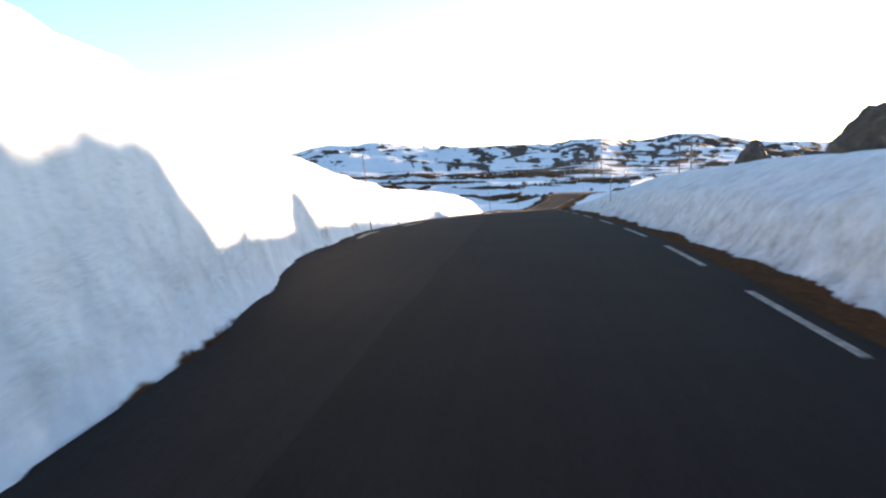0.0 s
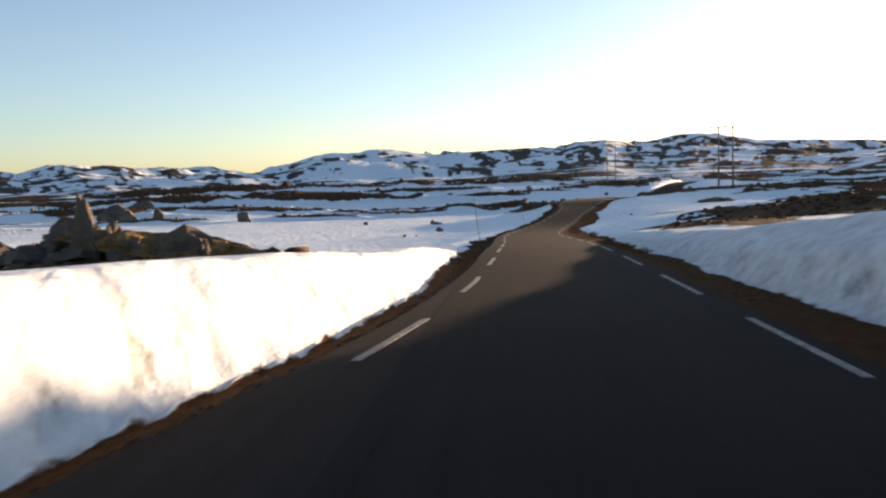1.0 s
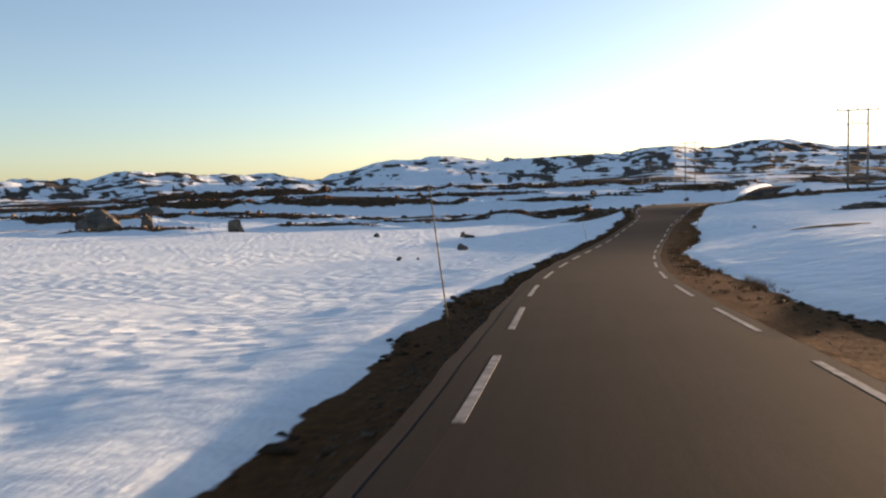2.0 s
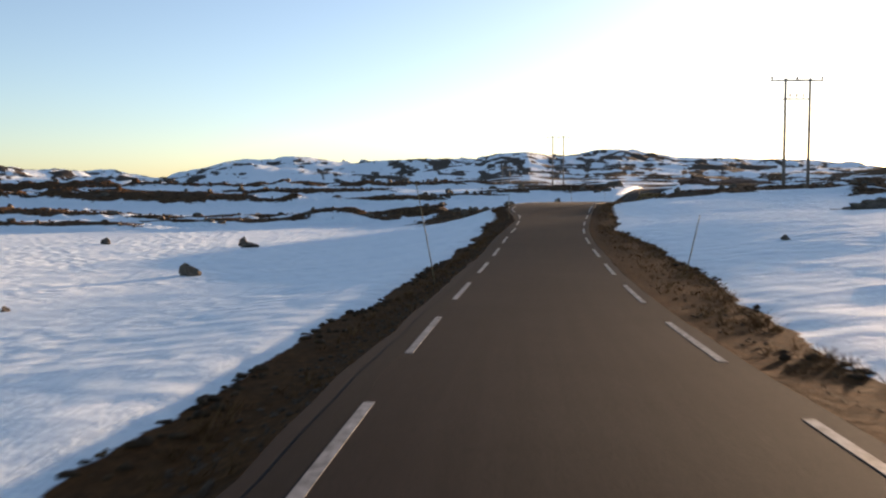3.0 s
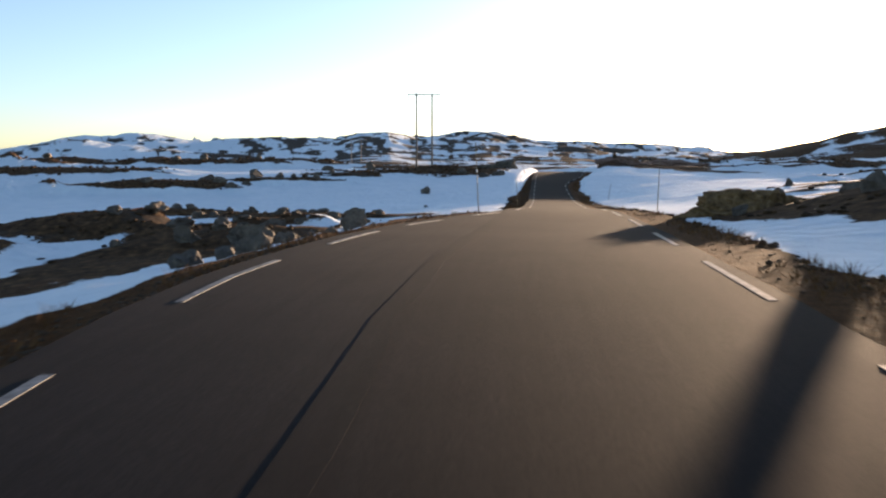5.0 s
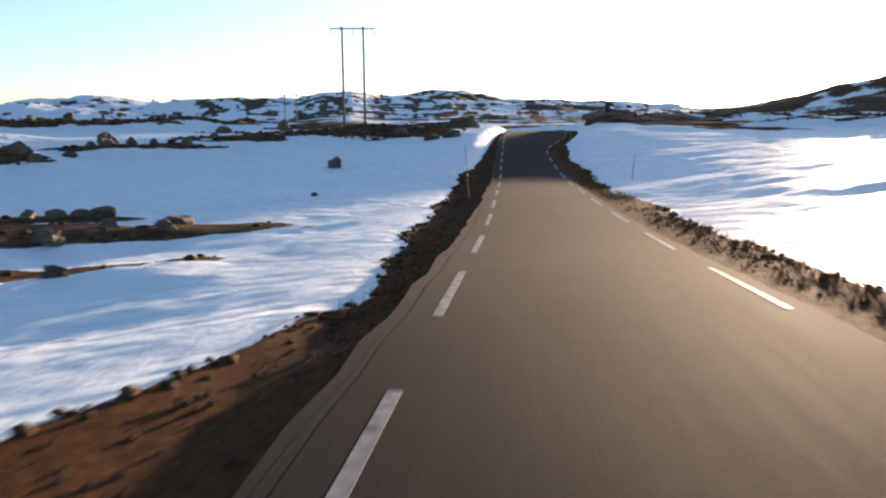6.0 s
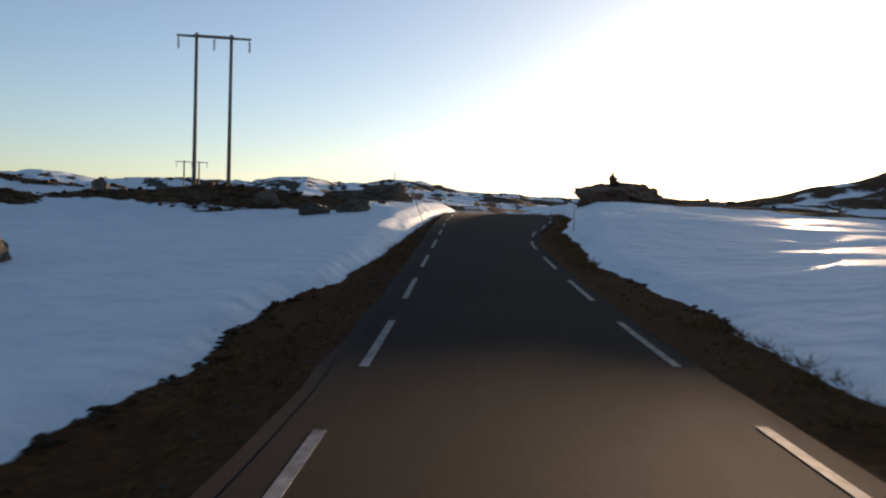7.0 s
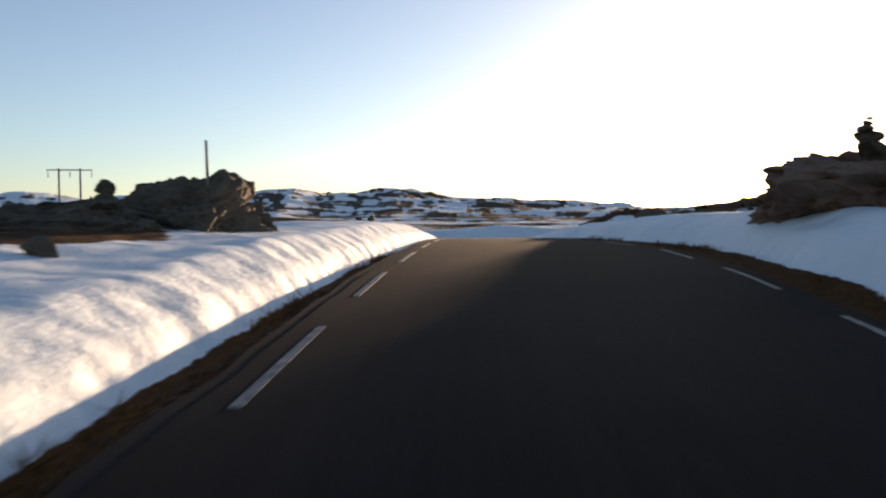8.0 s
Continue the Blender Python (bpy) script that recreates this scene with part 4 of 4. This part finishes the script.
# ---- uncountable growth and gravel ----
def joined(name, verts, faces, mat, label, category):
    me = bpy.data.meshes.new(name)
    me.from_pydata([tuple(map(float, v)) for v in verts], [], faces)
    me.materials.append(mat)
    return tagged(new(name, me), label, category, kind="stuff")


def build_grass():
    rng = np.random.default_rng(4)
    verts, faces = [], []
    count = 8000
    s = rng.uniform(46, 262, count)
    right = rng.random(count) < 0.55
    edge = np.where(right, table(s, RIGHT_SNOW), -table(s, LEFT_SNOW))
    line = np.where(right, table(s, RIGHT_LINE), -table(s, LEFT_LINE))
    lo, hi = line + 0.55, edge - 0.02
    u = rng.random(count) ** 0.7
    a = lo + (hi - lo) * u
    keep = (hi > lo + 0.15) & (fbm(s / 3, a / 1.5, 3, 101) > 0.44)
    lat = np.where(right, a, -a)
    x, y, z, *_ = land(s, lat)
    for k in np.nonzero(keep)[0]:
        tall = rng.uniform(0.05, 0.17) * (1.2 if u[k] > 0.7 else 0.8)
        for _ in range(6):
            t, r = rng.uniform(0, 2 * np.pi), rng.uniform(0, 0.09)
            bx, by = x[k] + r * np.cos(t), y[k] + r * np.sin(t)
            lx, ly = rng.normal(0, 0.6) * tall, rng.normal(0, 0.6) * tall
            w = 0.010
            n = len(verts)
            verts += [(bx - w * np.sin(t), by + w * np.cos(t), z[k] - 0.02), (bx + w * np.sin(t), by - w * np.cos(t), z[k] - 0.02), (bx + lx, by + ly, z[k] + tall * rng.uniform(0.6, 1.0))]
            faces.append((n, n + 1, n + 2))
    return joined("dry_grass", verts, faces, GRASS, "brown dry grass tufts along the road verge", "grass")


build_grass()


def lump_shape():
    bm = bmesh.new()
    bmesh.ops.create_icosphere(bm, subdivisions=1, radius=1.0)
    v = np.array([tuple(q.co) for q in bm.verts])
    f = np.array([[q.index for q in face.verts] for face in bm.faces])
    bm.free()
    return v, f


def level(x, y):
    """Height and bareness of the ground at many places at once."""
    s, lat = np.interp(y, RY, RS), x - np.interp(y, RY, RX)
    for _ in range(5):
        px, py = on_road(s, lat)
        s, lat = s + (y - py), lat + (x - px)
    _, _, z, rock, verge, _ = land(s, lat)
    far, bare = open_land(x, y)
    near = np.abs(lat) < 48
    return np.where(near, z, far), np.where(near, rock, bare), np.where(near, verge, 0.0)


def scatter(name, x, y, z, size, flat, mat, label, category, seed):
    """Many small rough lumps, joined."""
    rng = np.random.default_rng(seed)
    v, f = lump_shape()
    n = len(x)
    t = rng.uniform(0, 2 * np.pi, n)
    wob = rng.uniform(0.55, 1.35, (n, len(v), 1))
    pts = v[None] * wob * np.stack([rng.uniform(0.8, 1.5, n), rng.uniform(0.6, 1.0, n), np.full(n, flat)], -1)[:, None] * size[:, None, None]
    c, q = np.cos(t)[:, None], np.sin(t)[:, None]
    pts = np.stack([pts[..., 0] * c - pts[..., 1] * q + x[:, None], pts[..., 0] * q + pts[..., 1] * c + y[:, None], pts[..., 2] + z[:, None] + 0.1 * size[:, None]], -1)
    faces = (f[None] + (np.arange(n) * len(v))[:, None, None]).reshape(-1, 3)
    me = bpy.data.meshes.new(name)
    me.vertices.add(n * len(v))
    me.vertices.foreach_set("co", pts.astype(np.float32).ravel())
    me.loops.add(faces.size)
    me.loops.foreach_set("vertex_index", faces.astype(np.int32).ravel())
    me.polygons.add(len(faces))
    me.polygons.foreach_set("loop_start", np.arange(0, faces.size, 3, dtype=np.int32))
    me.update(calc_edges=True)
    me.materials.append(mat)
    return tagged(new(name, me), label, category, kind="stuff")


def build_heather():
    rng = np.random.default_rng(21)
    # along the ragged edge of the snow
    n = 2600
    s = rng.uniform(46, 214, n)
    right = rng.random(n) < 0.36
    edge, _ = snow_edge(s, ~right)
    a = edge - np.abs(rng.normal(0, 0.22, n)) + 0.06
    keep = (fbm(s / 2.4, right * 9.0, 3, 141) > 0.42) & ((s < 128) | (s > 168) | right)
    s, a, right = s[keep], a[keep], right[keep]
    x, y, z, *_ = land(s, np.where(right, a, -a))
    scatter("heather_edge", x, y, z, rng.uniform(0.025, 0.085, len(x)), 0.6, HEATHER, "dark heather and turf lumps along the snow edge", "heather", 22)
    # on the melted-out heath
    xs, ys, sz = [], [], []
    for hx, hy, a, b, _ in HEATH:
        m = int(min(420, 5.0 * a * b))
        away = max(0.0, math.hypot(hx, hy - 130) - 40)
        xs.append(hx + a * 1.15 * rng.uniform(-1, 1, m))
        ys.append(hy + b * 1.15 * rng.uniform(-1, 1, m))
        sz.append(rng.uniform(0.05, 0.26, m) ** 1.25 * (1 + away / 110))
    x, y, sz = np.concatenate(xs), np.concatenate(ys), np.concatenate(sz)
    z, bare, verge = level(x, y)
    keep = (bare > 0.46) & (verge < 0.1)
    scatter("heather", x[keep], y[keep], z[keep], sz[keep], 0.5, HEATHER, "dark heather, moss and stones on the melted heath", "heather", 23)


build_heather()


def build_gravel():
    rng = np.random.default_rng(8)
    base = np.array([(0, 0, 1), (0.9, 0, 0.4), (0.28, 0.85, 0.4), (-0.72, 0.52, 0.4), (-0.72, -0.52, 0.4), (0.28, -0.85, 0.4), (0.6, 0.5, -0.4), (-0.3, 0.8, -0.4), (-0.8, 0, -0.4), (-0.3, -0.8, -0.4), (0.6, -0.5, -0.4)])
    tri = [(0, 1, 2), (0, 2, 3), (0, 3, 4), (0, 4, 5), (0, 5, 1), (1, 6, 2), (2, 7, 3), (3, 8, 4), (4, 9, 5), (5, 10, 1), (6, 7, 2), (7, 8, 3), (8, 9, 4), (9, 10, 5), (10, 6, 1)]
    count = 13000
    s = rng.uniform(28, 262, count)
    right = rng.random(count) < 0.14
    edge = np.where(right, table(s, RIGHT_SNOW), -table(s, LEFT_SNOW))
    line = np.where(right, table(s, RIGHT_LINE), -table(s, LEFT_LINE))
    a = line + 0.5 + (edge - 0.25 - line - 0.5) * rng.random(count)
    lat = np.where(right, a, -a)
    x, y, z, *_ = land(s, lat)
    verts, faces = [], []
    for k in range(count):
        if edge[k] < line[k] + 0.6:
            continue
        size = 0.012 + (0.028 if right[k] else 0.034) * rng.random() ** 3
        t = rng.uniform(0, 2 * np.pi)
        rot = np.array([(np.cos(t), -np.sin(t), 0), (np.sin(t), np.cos(t), 0), (0, 0, 1)])
        pts = (base * rng.uniform(0.75, 1.2, base.shape)) @ rot.T * size * (1, 0.8, 0.65) + (x[k], y[k], z[k] + 0.15 * size)
        n = len(verts)
        verts += list(pts)
        faces += [(n + i, n + j, n + m) for i, j, m in tri]
    return joined("verge_gravel", verts, faces, STONE, "loose grey stones and gravel along the road verge", "gravel")


build_gravel()
